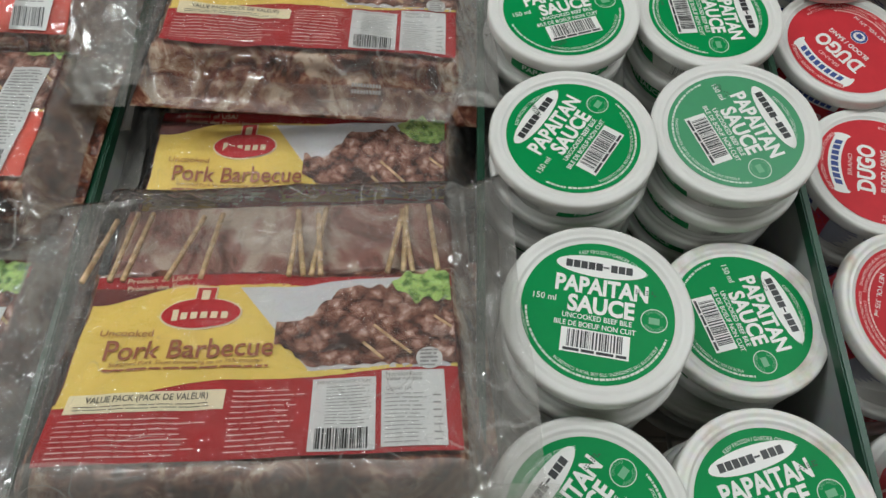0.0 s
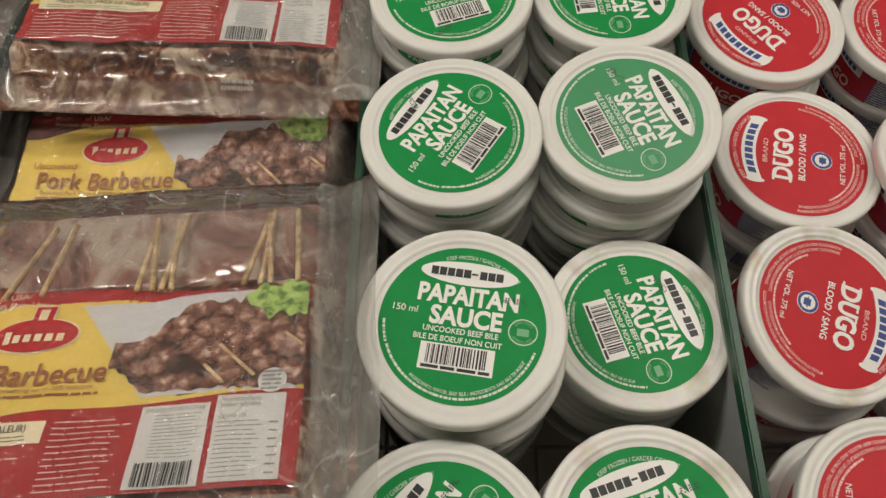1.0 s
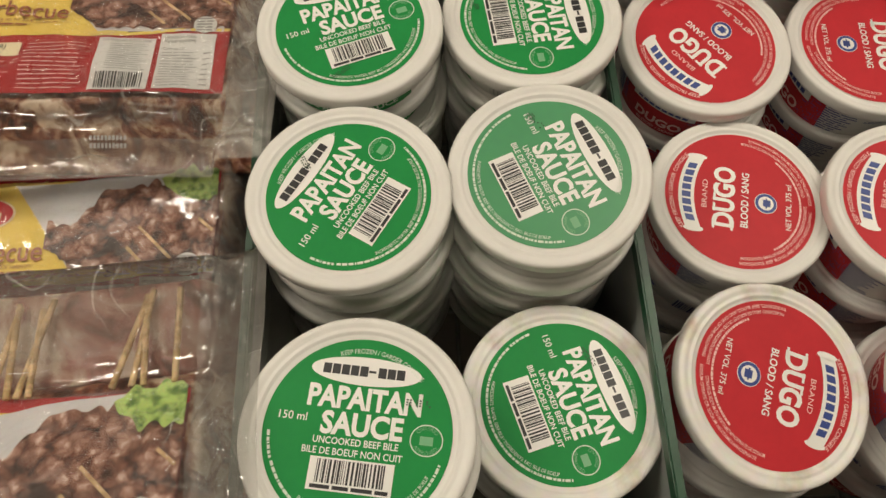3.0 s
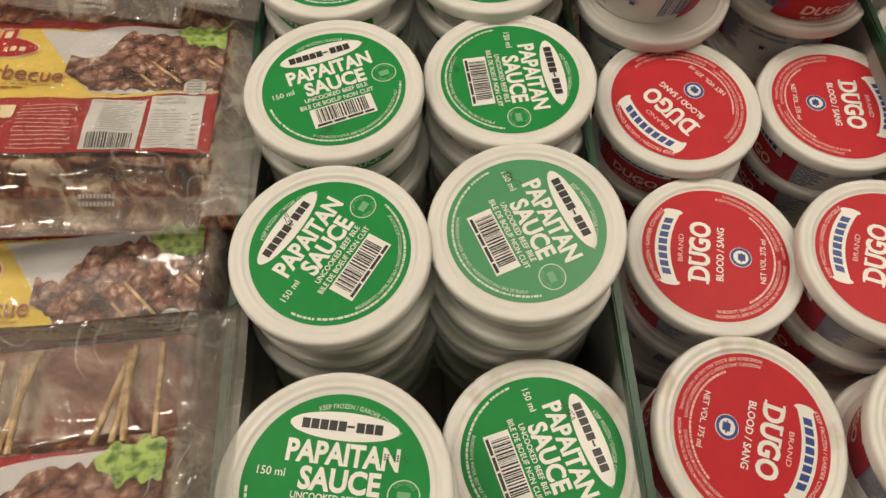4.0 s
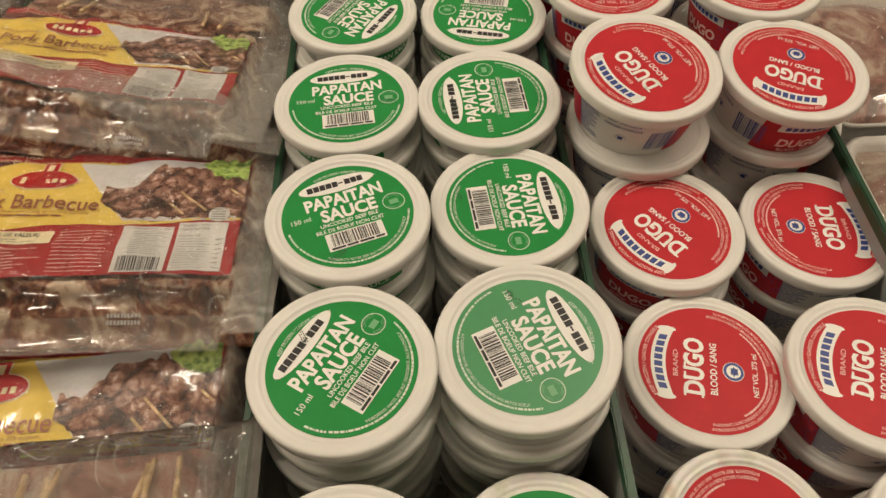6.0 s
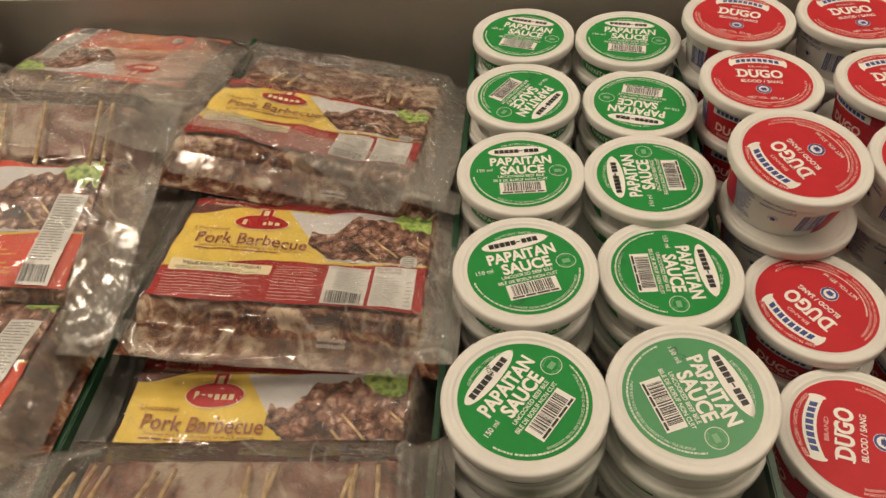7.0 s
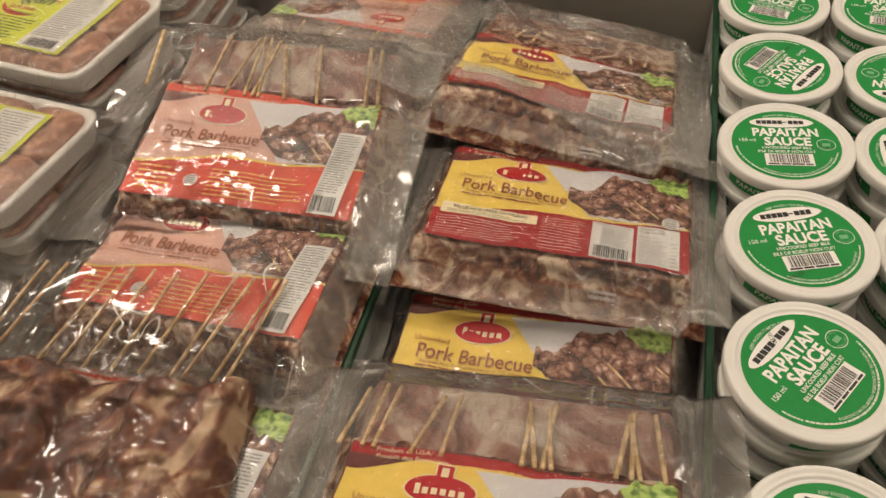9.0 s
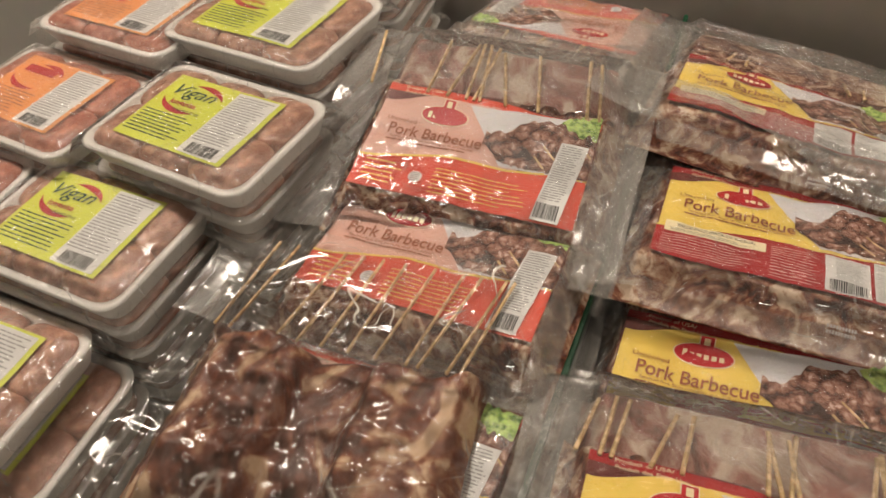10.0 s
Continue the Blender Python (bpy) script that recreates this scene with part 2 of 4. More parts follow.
M = dict(
    white=material("white_plastic", (0.73, 0.715, 0.68), 0.40, var=0.04, scale=25, bump=0.05, bump_scale=500, spec=0.4),
    stained=material("stained_white_plastic", (0.62, 0.5, 0.4), 0.42, var=0.25, scale=18, second=(0.76, 0.74, 0.70), edge=(0.36, 0.47), bump=0.05),
    cup=material("cup_plastic", (0.72, 0.71, 0.67), 0.4, var=0.06, scale=30),
    green=material("green_print", (0.0, 0.255, 0.055), 0.42, var=0.05, scale=40, spec=0.12),
    # the green print, paler: a lid's lamp sheen painted into the colour
    sheen_green=material("green_print_with_sheen", (0.055, 0.30, 0.125), 0.36, var=0.05, scale=25, spec=0.35),
    green_ink=material("green_ink", (0.16, 0.42, 0.22), 0.4),
    pale_ink=material("pale_ink", (0.62, 0.72, 0.62), 0.4),
    white_ink=material("white_ink", (0.82, 0.81, 0.78), 0.35),
    grey_ink=material("grey_ink", (0.32, 0.31, 0.30), 0.5),
    black_ink=material("black_ink", (0.02, 0.02, 0.022), 0.4),
    red=material("red_print", (0.54, 0.007, 0.018), 0.42, var=0.05, scale=40, spec=0.12),
    pink_ink=material("pink_ink", (0.85, 0.55, 0.52), 0.4),
    stamp=material("stamp_ink", (0.02, 0.06, 0.03), 0.4),
    blue_ink=material("blue_ink", (0.03, 0.06, 0.25), 0.4),
    yellow=material("yellow_print", (0.80, 0.60, 0.115), 0.4, spec=0.2, var=0.05, scale=30),
    pack_red=material("pack_red_print", (0.42, 0.009, 0.013), 0.4, spec=0.2, var=0.08, scale=40),
    dark_red=material("dark_red_print", (0.16, 0.03, 0.025), 0.4, var=0.2, scale=60),
    logo_red=material("logo_red_print", (0.48, 0.01, 0.02), 0.35),
    orange_red=material("orange_red_print", (0.72, 0.075, 0.03), 0.4, spec=0.2, var=0.06, scale=40),
    pale=material("pale_pink_print", (0.68, 0.40, 0.32), 0.4, var=0.05, scale=40),
    brown_ink=material("brown_ink", (0.34, 0.12, 0.06), 0.4),
    cream=material("cream_print", (0.80, 0.72, 0.50), 0.4),
    plate=material("plate_print", (0.66, 0.65, 0.66), 0.4, var=0.08, scale=30),
    lettuce=material("lettuce_print", (0.12, 0.27, 0.025), 0.4, var=0.35, scale=170, second=(0.46, 0.62, 0.16), edge=(0.36, 0.58)),
    photo=photo_material("grilled_meat_print", (0.035, 0.013, 0.009), (0.20, 0.080, 0.052), (0.40, 0.22, 0.165), 84),
    paper=material("white_paper_print", (0.68, 0.67, 0.65), 0.5, var=0.03, scale=30),
    lime=material("lime_print", (0.62, 0.66, 0.025), 0.4, var=0.06, scale=30),
    orange=material("orange_print", (0.80, 0.30, 0.05), 0.4, var=0.06, scale=30),
    bamboo=material("bamboo", (0.68, 0.45, 0.21), 0.55, var=0.25, scale=120, second=(0.80, 0.58, 0.32), bump=0.2),
    meat=meat_material("frozen_raw_pork", ((0.060, 0.018, 0.011), (0.20, 0.062, 0.036), (0.34, 0.175, 0.105), (0.64, 0.50, 0.37)), 30, stretch=(1.0, 1.0, 1.0), detail=4, fine=0.3, spread=0.85),
    pink_meat=meat_material("pale_frozen_pork", ((0.13, 0.065, 0.048), (0.29, 0.125, 0.10), (0.35, 0.21, 0.165), (0.50, 0.40, 0.32)), 22, stretch=(1.0, 0.75, 1.0), detail=4, fine=0.2, spread=0.9),
    marinated=meat_material("marinated_pork", ((0.075, 0.021, 0.011), (0.150, 0.042, 0.021), (0.25, 0.095, 0.048), (0.54, 0.37, 0.235)), 16, 0.5, stretch=(1.0, 0.75, 1.0), detail=3, fine=0.2, spread=0.8),
    sausage=material("brown_sausage", (0.40, 0.155, 0.085), 0.35, var=0.3, scale=85, second=(0.56, 0.28, 0.18), edge=(0.42, 0.68), bump=0.4, bump_scale=220),
    red_sausage=material("red_sausage", (0.50, 0.12, 0.05), 0.35, var=0.35, scale=85, second=(0.55, 0.2, 0.11), edge=(0.42, 0.68), bump=0.4, bump_scale=220),
    foam=material("foam_tray", (0.74, 0.72, 0.68), 0.6, var=0.05, scale=40, bump=0.15, bump_scale=700),
    divider=material("grey_divider_plastic", (0.30, 0.31, 0.30), 0.4, var=0.12, scale=14, bump=0.1),
    trim=material("green_trim", (0.003, 0.060, 0.024), 0.4, var=0.15, scale=30),
    wall=material("freezer_liner", (0.45, 0.425, 0.38), 0.45, var=0.06, scale=6, bump=0.05),
    steel=material("wire_steel", (0.40, 0.39, 0.37), 0.35, metal=0.9, var=0.1, scale=60),
    shell=material("shop_paint", (0.62, 0.58, 0.52), 0.7, var=0.06, scale=2.0),
    floor=material("shop_floor_tile", (0.42, 0.39, 0.35), 0.4, var=0.1, scale=3.0),
    lamp=material("lamp_housing", (0.8, 0.8, 0.78), 0.4),
    film=film_material("clear_bag_film", 0.026, (0.80, 0.78, 0.74), 0.09, 0.7, 20, clear=0.99, base=0.015, crease_glint=0.28),
    milky=film_material("milky_bag_film", 0.20, (0.62, 0.585, 0.54), 0.13, 0.7, 13, base=0.02, crease_glint=0.22),
    veil=film_material("hazy_bag_film", 0.05, (0.70, 0.66, 0.60), 0.12, 0.6, 18, base=0.0, crease_glint=0.35),
    seam=film_material("sealed_film_edge", 0.36, (0.58, 0.55, 0.51), 0.18, 0.4, 18, crease_glint=0.3),
    wrap=film_material("stretch_wrap", 0.06, (0.80, 0.78, 0.74), 0.09, 0.7, 18, base=0.015, crease_glint=0.4),
    vacuum=film_material("vacuum_film", 0.025, (0.80, 0.74, 0.66), 0.08, 0.9, 11, base=0.015, crease_glint=0.65),
)

# ---- mesh helpers ----


def mesh_of(name, bm, mat, smooth=True):
    me = bpy.data.meshes.new(name)
    bm.normal_update()
    bm.to_mesh(me)
    bm.free()
    for p in me.polygons:
        p.use_smooth = smooth
    me.materials.append(mat)
    return me


PRINTS = ("barcode", "ring_print", "panel_print", "cooking_print", "fine_print", "inspection_print", "side_text", "side_code", "seal_print", "emblem_bar", "banner_bar", "side_banner_bar", "emblem_mark")


def part(name, bm, mat, parent, label="", smooth=True):
    me = bm if isinstance(bm, bpy.types.Mesh) else mesh_of(name, bm, mat, smooth)
    if isinstance(bm, bpy.types.Mesh) and not me.materials:
        me.materials.append(mat)
    ob = new(name, me)
    ob.parent = parent
    if label:
        ob["label"] = label
    if name in PRINTS:
        ob["kind"] = "stuff"
    return ob


def thing(name, label, category, group="", at=None, kind=""):
    ob = new(name)
    ob.empty_display_size = 0.02
    if at is not None:
        ob.matrix_basis = at
    return tagged(ob, label, category, group, kind)


def lathe(profile, n=64):
    """A body of revolution about z from (radius, height) pairs."""
    bm = bmesh.new()
    rings = []
    for r, z in profile:
        if r < 1e-6:
            rings.append([bm.verts.new((0, 0, z))])
        else:
            rings.append([bm.verts.new((r * math.cos(2 * math.pi * k / n), r * math.sin(2 * math.pi * k / n), z)) for k in range(n)])
    for a, b in zip(rings, rings[1:]):
        for k in range(n):
            j = (k + 1) % n
            if len(a) == 1:
                bm.faces.new((a[0], b[k], b[j]))
            elif len(b) == 1:
                bm.faces.new((a[k], b[0], a[j]))
            else:
                bm.faces.new((a[k], b[k], b[j], a[j]))
    bmesh.ops.recalc_face_normals(bm, faces=bm.faces)
    return bm


def disc(rx, ry, z, cx=0.0, cy=0.0, n=56, inner=0.0):
    bm = bmesh.new()
    outer = [bm.verts.new((cx + rx * math.cos(2 * math.pi * k / n), cy + ry * math.sin(2 * math.pi * k / n), z)) for k in range(n)]
    if inner:
        core = [bm.verts.new((cx + rx * inner * math.cos(2 * math.pi * k / n), cy + ry * inner * math.sin(2 * math.pi * k / n), z)) for k in range(n)]
        for k in range(n):
            bm.faces.new((outer[k], outer[(k + 1) % n], core[(k + 1) % n], core[k]))
    else:
        bm.faces.new(outer)
    return bm


def box(sx, sy, sz, cx=0, cy=0, cz=0, bevel=0.0, bm=None):
    bm = bm or bmesh.new()
    made = bmesh.ops.create_cube(bm, size=1.0, matrix=Matrix.Translation((cx, cy, cz)) @ Matrix.Diagonal((sx, sy, sz, 1)))
    if bevel:
        edges = list({e for v in made["verts"] for e in v.link_edges})
        bmesh.ops.bevel(bm, geom=edges, offset=bevel, segments=2, affect="EDGES")
    return bm


TEXTS = {}


def lettering(text, w, h, cx=0.0, cy=0.0, bold=0.0, shear=0.0, spacing=1.0):
    """Flat vertices and faces of a line of text, w wide and h high (h: of a capital), centred on (cx, cy)."""
    key = (text, bold, shear, spacing)
    if key not in TEXTS:
        cu = bpy.data.curves.new("text", "FONT")
        cu.body, cu.size, cu.offset, cu.shear, cu.resolution_u, cu.space_character = text, 1.0, bold, shear, 3, spacing
        ob = bpy.data.objects.new("text", cu)
        scene.collection.objects.link(ob)
        dg = bpy.context.evaluated_depsgraph_get()
        me = bpy.data.meshes.new_from_object(ob.evaluated_get(dg))
        vs = np.array([v.co[:2] for v in me.vertices])
        fs = [tuple(p.vertices) for p in me.polygons]
        bpy.data.objects.remove(ob)
        bpy.data.curves.remove(cu)
        bpy.data.meshes.remove(me)
        TEXTS[key] = (vs, fs)
    vs, fs = TEXTS[key]
    x0, x1 = vs[:, 0].min(), vs[:, 0].max()
    out = np.empty_like(vs)
    out[:, 0] = (vs[:, 0] - (x0 + x1) / 2) * w / (x1 - x0) + cx
    out[:, 1] = (vs[:, 1] - 0.35) * h / 0.70 + cy
    return out, fs


def arc_lettering(text, radius, angle, h, span, bold=0.0, inside=False):
    """Text bent round a circle, its middle at that angle (degrees); inside: read from below, along the lower half."""
    vs, fs = lettering(text, radius * radians(span), h, 0, 0, bold)
    out = np.empty_like(vs)
    for k, (x, y) in enumerate(vs):
        if inside:
            a, r = radians(angle) + x / radius, radius - y
        else:
            a, r = radians(angle) - x / radius, radius + y
        out[k] = (r * math.cos(a), r * math.sin(a))
    return out, fs


def flat_on(pieces, z=0.0, height=None):
    """One mesh from flat pieces (vertices, faces), laid on a height function or at z."""
    bm = bmesh.new()
    for vs, fs in pieces:
        made = [bm.verts.new((x, y, (height(x, y) if height else 0.0) + z)) for x, y in vs]
        for f in fs:
            try:
                bm.faces.new([made[i] for i in f])
            except ValueError:
                pass
    return bm


flat = flat_on


def rect(x0, y0, x1, y1, nx=1, ny=1, slant=0.0):
    vs, fs = [], []
    for i in range(nx + 1):
        for j in range(ny + 1):
            y = y0 + (y1 - y0) * j / ny
            vs.append((x0 + (x1 - x0) * i / nx + slant * (y - y0), y))
    for i in range(nx):
        for j in range(ny):
            a = i * (ny + 1) + j
            fs.append((a, a + ny + 1, a + ny + 2, a + 1))
    return np.array(vs), fs


def band(x0, x1, low, high, nx=30, ny=6):
    """A printed area between two curves low(x) and high(x)."""
    vs, fs = [], []
    for i in range(nx + 1):
        x = x0 + (x1 - x0) * i / nx
        a, b = low(x), max(high(x), low(x) + 1e-5)
        for j in range(ny + 1):
            vs.append((x, a + (b - a) * j / ny))
    for i in range(nx):
        for j in range(ny):
            a = i * (ny + 1) + j
            fs.append((a, a + ny + 1, a + ny + 2, a + 1))
    return np.array(vs), fs


def barcode(x0, y0, x1, y1, seed, n=44):
    """Bars of uneven width between two corners."""
    rng = random.Random(seed)
    out, x = [], x0
    unit = (x1 - x0) / n
    while x < x1 - unit:
        w = unit * rng.choice((0.5, 0.5, 1.0, 1.4))
        out.append(rect(x, y0, min(x + w, x1), y1, 1, 3))
        x += w + unit * rng.choice((0.5, 0.6, 1.0, 1.3))
    return out


def text_bars(x0, y0, x1, y1, lines, fill=0.45, seed=1, ragged=0.25):
    """Lines of writing too small to read, as broken bars."""
    rng = random.Random(seed)
    out, step = [], (y1 - y0) / lines
    for k in range(lines):
        yc = y1 - step * (k + 0.5)
        x, stop = x0, x1 - (x1 - x0) * ragged * rng.random()
        while x < stop:
            w = rng.uniform(0.004, 0.014)
            out.append(rect(x, yc - step * fill / 2, min(x + w, stop), yc + step * fill / 2, 2, 1))
            x += w + 0.0012
    return out


def arc_bars(radius, a0, a1, h, seed=1):
    """A ring of unreadable small print along an arc."""
    rng = random.Random(seed)
    out, a = [], a0
    while a < a1:
        w = rng.uniform(1.0, 4.5)
        b = min(a + w, a1)
        vs, fs = [], []
        for k in range(4):
            c = radians(a + (b - a) * k / 3)
            vs += [((radius - h / 2) * math.cos(c), (radius - h / 2) * math.sin(c)), ((radius + h / 2) * math.cos(c), (radius + h / 2) * math.sin(c))]
        for k in range(3):
            fs.append((2 * k, 2 * k + 1, 2 * k + 3, 2 * k + 2))
        out.append((np.array(vs), fs))
        a = b + rng.uniform(0.5, 0.9)
    return out


def around(pieces, radius_at, mid):
    """Flat pieces wrapped on a cone's outside: x along the wall, y up, the middle at mid degrees."""
    bm = bmesh.new()
    for vs, fs in pieces:
        made = []
        for x, y in vs:
            r = radius_at(y)
            a = radians(mid) + x / r
            made.append(bm.verts.new((r * math.cos(a), r * math.sin(a), y)))
        for f in fs:
            try:
                bm.faces.new([made[i] for i in f])
            except ValueError:
                pass
    return bm


def ease(v):
    v = max(0.0, min(1.0, v))
    return v * v * (3 - 2 * v)


def grain(x, y, s, seed=0.0):
    return noise.noise((x * s, y * s, seed * 7.31))


def sheet(x0, x1, y0, y1, nx, ny, height, warp=None):
    bm = bmesh.new()
    g = []
    for i in range(nx + 1):
        row = []
        for j in range(ny + 1):
            x, y = x0 + (x1 - x0) * i / nx, y0 + (y1 - y0) * j / ny
            wx, wy = warp(x, y) if warp else (x, y)
            row.append(bm.verts.new((wx, wy, height(x, y))))
        g.append(row)
    for i in range(nx):
        for j in range(ny):
            bm.faces.new((g[i][j], g[i + 1][j], g[i + 1][j + 1], g[i][j + 1]))
    return bm


def rod(bm, a, b, r, n=7):
    a, b = Vector(a), Vector(b)
    d = (b - a).normalized()
    u = d.orthogonal().normalized()
    v = d.cross(u)
    ends = []
    for p in (a, b):
        ends.append([bm.verts.new(p + r * (math.cos(2 * math.pi * k / n) * u + math.sin(2 * math.pi * k / n) * v)) for k in range(n)])
    for k in range(n):
        j = (k + 1) % n
        bm.faces.new((ends[0][k], ends[0][j], ends[1][j], ends[1][k]))
    bm.faces.new(ends[0][::-1])
    bm.faces.new(ends[1])
    return bm


def slab(top, x0, x1, y0, y1, nx, ny, base=0.0):
    """A closed lump whose upper side follows top(x, y)."""
    bm = sheet(x0, x1, y0, y1, nx, ny, top)
    edge = [e for e in bm.edges if e.is_boundary]
    ext = bmesh.ops.extrude_edge_only(bm, edges=edge)
    low = [v for v in ext["geom"] if isinstance(v, bmesh.types.BMVert)]
    for v in low:
        v.co.z = base
    bmesh.ops.holes_fill(bm, edges=[e for e in bm.edges if e.is_boundary], sides=0)
    bmesh.ops.recalc_face_normals(bm, faces=bm.faces)
    return bm


# ---- structure: the shop round about, and the open freezer ----
DECK, BACK, FRONT, WEST, EAST = 0.561, 0.875, -0.16, -1.22, 1.05


def structure(name, bm, mat, label, smooth=False):
    return tagged(part(name, bm, mat, None, "", smooth), label, "structure", kind="structure")


structure("floor", box(6.4, 6.4, 0.1, 0, 0.4, -0.05), M["floor"], "beige tiled shop floor under the freezer")
structure("ceiling", box(6.4, 6.4, 0.1, 0, 0.4, CEIL + 0.05), M["shell"], "plain pale painted shop ceiling")
structure("wall_north", box(6.4, 0.1, CEIL, 0, 3.65, CEIL / 2), M["shell"], "plain pale painted shop wall")
structure("wall_south", box(6.4, 0.1, CEIL, 0, -2.85, CEIL / 2), M["shell"], "plain pale painted shop wall")
structure("wall_east", box(0.1, 6.4, CEIL, 3.25, 0.4, CEIL / 2), M["shell"], "plain pale painted shop wall")
structure("wall_west", box(0.1, 6.4, CEIL, -3.25, 0.4, CEIL / 2), M["shell"], "plain pale painted shop wall")
for lx, ly, watts in LAMPS:
    lt = thing("ceiling_light", "white strip light housing fixed to the shop ceiling", "ceiling light", "ceiling lights", pose(lx, ly, CEIL))
    part("housing", box(2.04, 0.29, 0.05, 0, 0, -0.026, 0.008), M["lamp"], lt)

freezer = thing("chest_freezer", "open chest freezer with a pale liner and wire deck", "freezer")
part("back_wall", box(EAST - WEST, 0.05, 0.60, (EAST + WEST) / 2, BACK + 0.025, 0.455, 0.004), M["wall"], freezer, "pale beige inner wall", False)
part("back_ledge", box(EAST - WEST, 0.16, 0.035, (EAST + WEST) / 2, BACK + 0.088, 0.7745, 0.006), M["wall"], freezer, "pale ledge above the inner wall", False)
part("ledge_seam", box(0.003, 0.012, 0.036, 0.142, BACK + 0.0045, 0.775), M["black_ink"], freezer, "dark seam", False)
part("front_wall", box(EAST - WEST, 0.05, 0.65, (EAST + WEST) / 2, FRONT - 0.025, 0.43, 0.004), M["wall"], freezer, "", False)
part("side_wall", box(0.05, BACK - FRONT + 0.1, 0.65, WEST - 0.025, (BACK + FRONT) / 2, 0.43, 0.004), M["wall"], freezer, "", False)
part("side_wall", box(0.05, BACK - FRONT + 0.1, 0.65, EAST + 0.025, (BACK + FRONT) / 2, 0.43, 0.004), M["wall"], freezer, "", False)
part("bottom", box(EAST - WEST + 0.1, BACK - FRONT + 0.1, 0.44, (EAST + WEST) / 2, (BACK + FRONT) / 2, 0.22 + 0.002), M["wall"], freezer, "", False)
bm = bmesh.new()
for k in range(60):
    x = WEST + 0.02 + k * (EAST - WEST - 0.04) / 59
    rod(bm, (x, FRONT, DECK - 0.003), (x, BACK, DECK - 0.003), 0.002, 6)
for k in range(14):
    y = FRONT + 0.02 + k * (BACK - FRONT - 0.04) / 13
    rod(bm, (WEST, y, DECK - 0.007), (EAST, y, DECK - 0.007), 0.0025, 6)
for k in range(8):
    rod(bm, (WEST + 0.1 + k * 0.29, 0.35, DECK - 0.009), (WEST + 0.1 + k * 0.29, 0.35, 0.44), 0.005, 6)
part("wire_deck", bm, M["steel"], freezer, "steel wire deck")

for dx, top in ((-0.205, 0.700), (0.076, 0.715), (0.303, 0.715), (0.525, 0.715)):
    d = thing("divider", "grey plastic divider panel with a dark green top edge", "divider", "freezer dividers", pose(dx, 0, DECK))
    part("panel", box(0.003, BACK - FRONT - 0.03, top - DECK, 0, (BACK + FRONT) / 2, (top - DECK) / 2, 0.0006), M["divider"], d, "", False)
    part("edge_trim", box(0.0055, BACK - FRONT - 0.03, 0.011, 0, (BACK + FRONT) / 2, top - DECK, 0.001), M["trim"], d, "dark green trim", False)

# ---- tubs ----
LID_R = 0.0575


def lid_mesh(name, mat):
    prof = [(0, -0.0020), (0.0480, -0.0020), (0.0488, -0.0017), (0.0496, -0.0007), (0.0504, -0.0006), (0.0512, -0.0010), (0.0524, -0.0009), (0.0536, -0.0002),
            (0.0556, 0.0), (0.0569, -0.0007), (LID_R, -0.0022), (LID_R, -0.0088), (0.0570, -0.0098), (0.0556, -0.0098), (0.0552, -0.006)]
    return mesh_of(name, lathe(prof, 72), mat)


LIDS = {"green": lid_mesh("lid", M["white"]), "stained": lid_mesh("lid", M["stained"])}


def sauce_cup(height):
    r = lambda y: 0.0470 + (0.0535 - 0.0470) * y / height
    prof = [(0, 0.003), (0.042, 0.003), (0.0440, 0.0), (0.0462, 0.0006), (0.0470, 0.003), (r(height * 0.6), height * 0.6), (0.0535, height - 0.004), (0.0550, height - 0.003)]
    return prof, r


H_SAUCE, H_BLOOD = 0.0340, 0.0560
ZL = -0.0020
R1 = 0.0458
LAST = [""]


def sauce_tub(at, label, stained=False, covered=False, sheen_green=False):
    t = thing("sauce_tub", label, "food tub", "stacked sauce tubs", at)
    cup = part("cup", CUPS["sauce"], None, t)
    cup.location.z = -H_SAUCE
    for me, nm in CUPS["sauce_print"]:
        part(nm, me, None, cup)
    lid = part("lid", LIDS["stained" if stained else "green"], None, t)
    if not covered:
        for me, nm in LIDS["sauce_print"]:
            pr = part(nm, me, None, lid)
            # one lid's label takes the paler green with painted sheen
            if sheen_green and nm == "label":
                pr.material_slots[0].link = "OBJECT"
                pr.material_slots[0].material = M["sheen_green"]
        LAST[0] = lid.name
    return t


def blood_tub(at, label, stained=False, covered=False, spin=0):
    t = thing("blood_tub", label, "food tub", "stacked blood tubs", at)
    cup = part("cup", CUPS["blood"], None, t)
    cup.matrix_basis = pose(0, 0, -H_BLOOD, 0, 0, spin)
    for me, nm in CUPS["blood_print"]:
        part(nm, me, None, cup)
    lid = part("lid", LIDS["stained" if stained else "green"], None, t)
    if not covered:
        for me, nm in LIDS["blood_print"]:
            part(nm, me, None, lid)
    return t


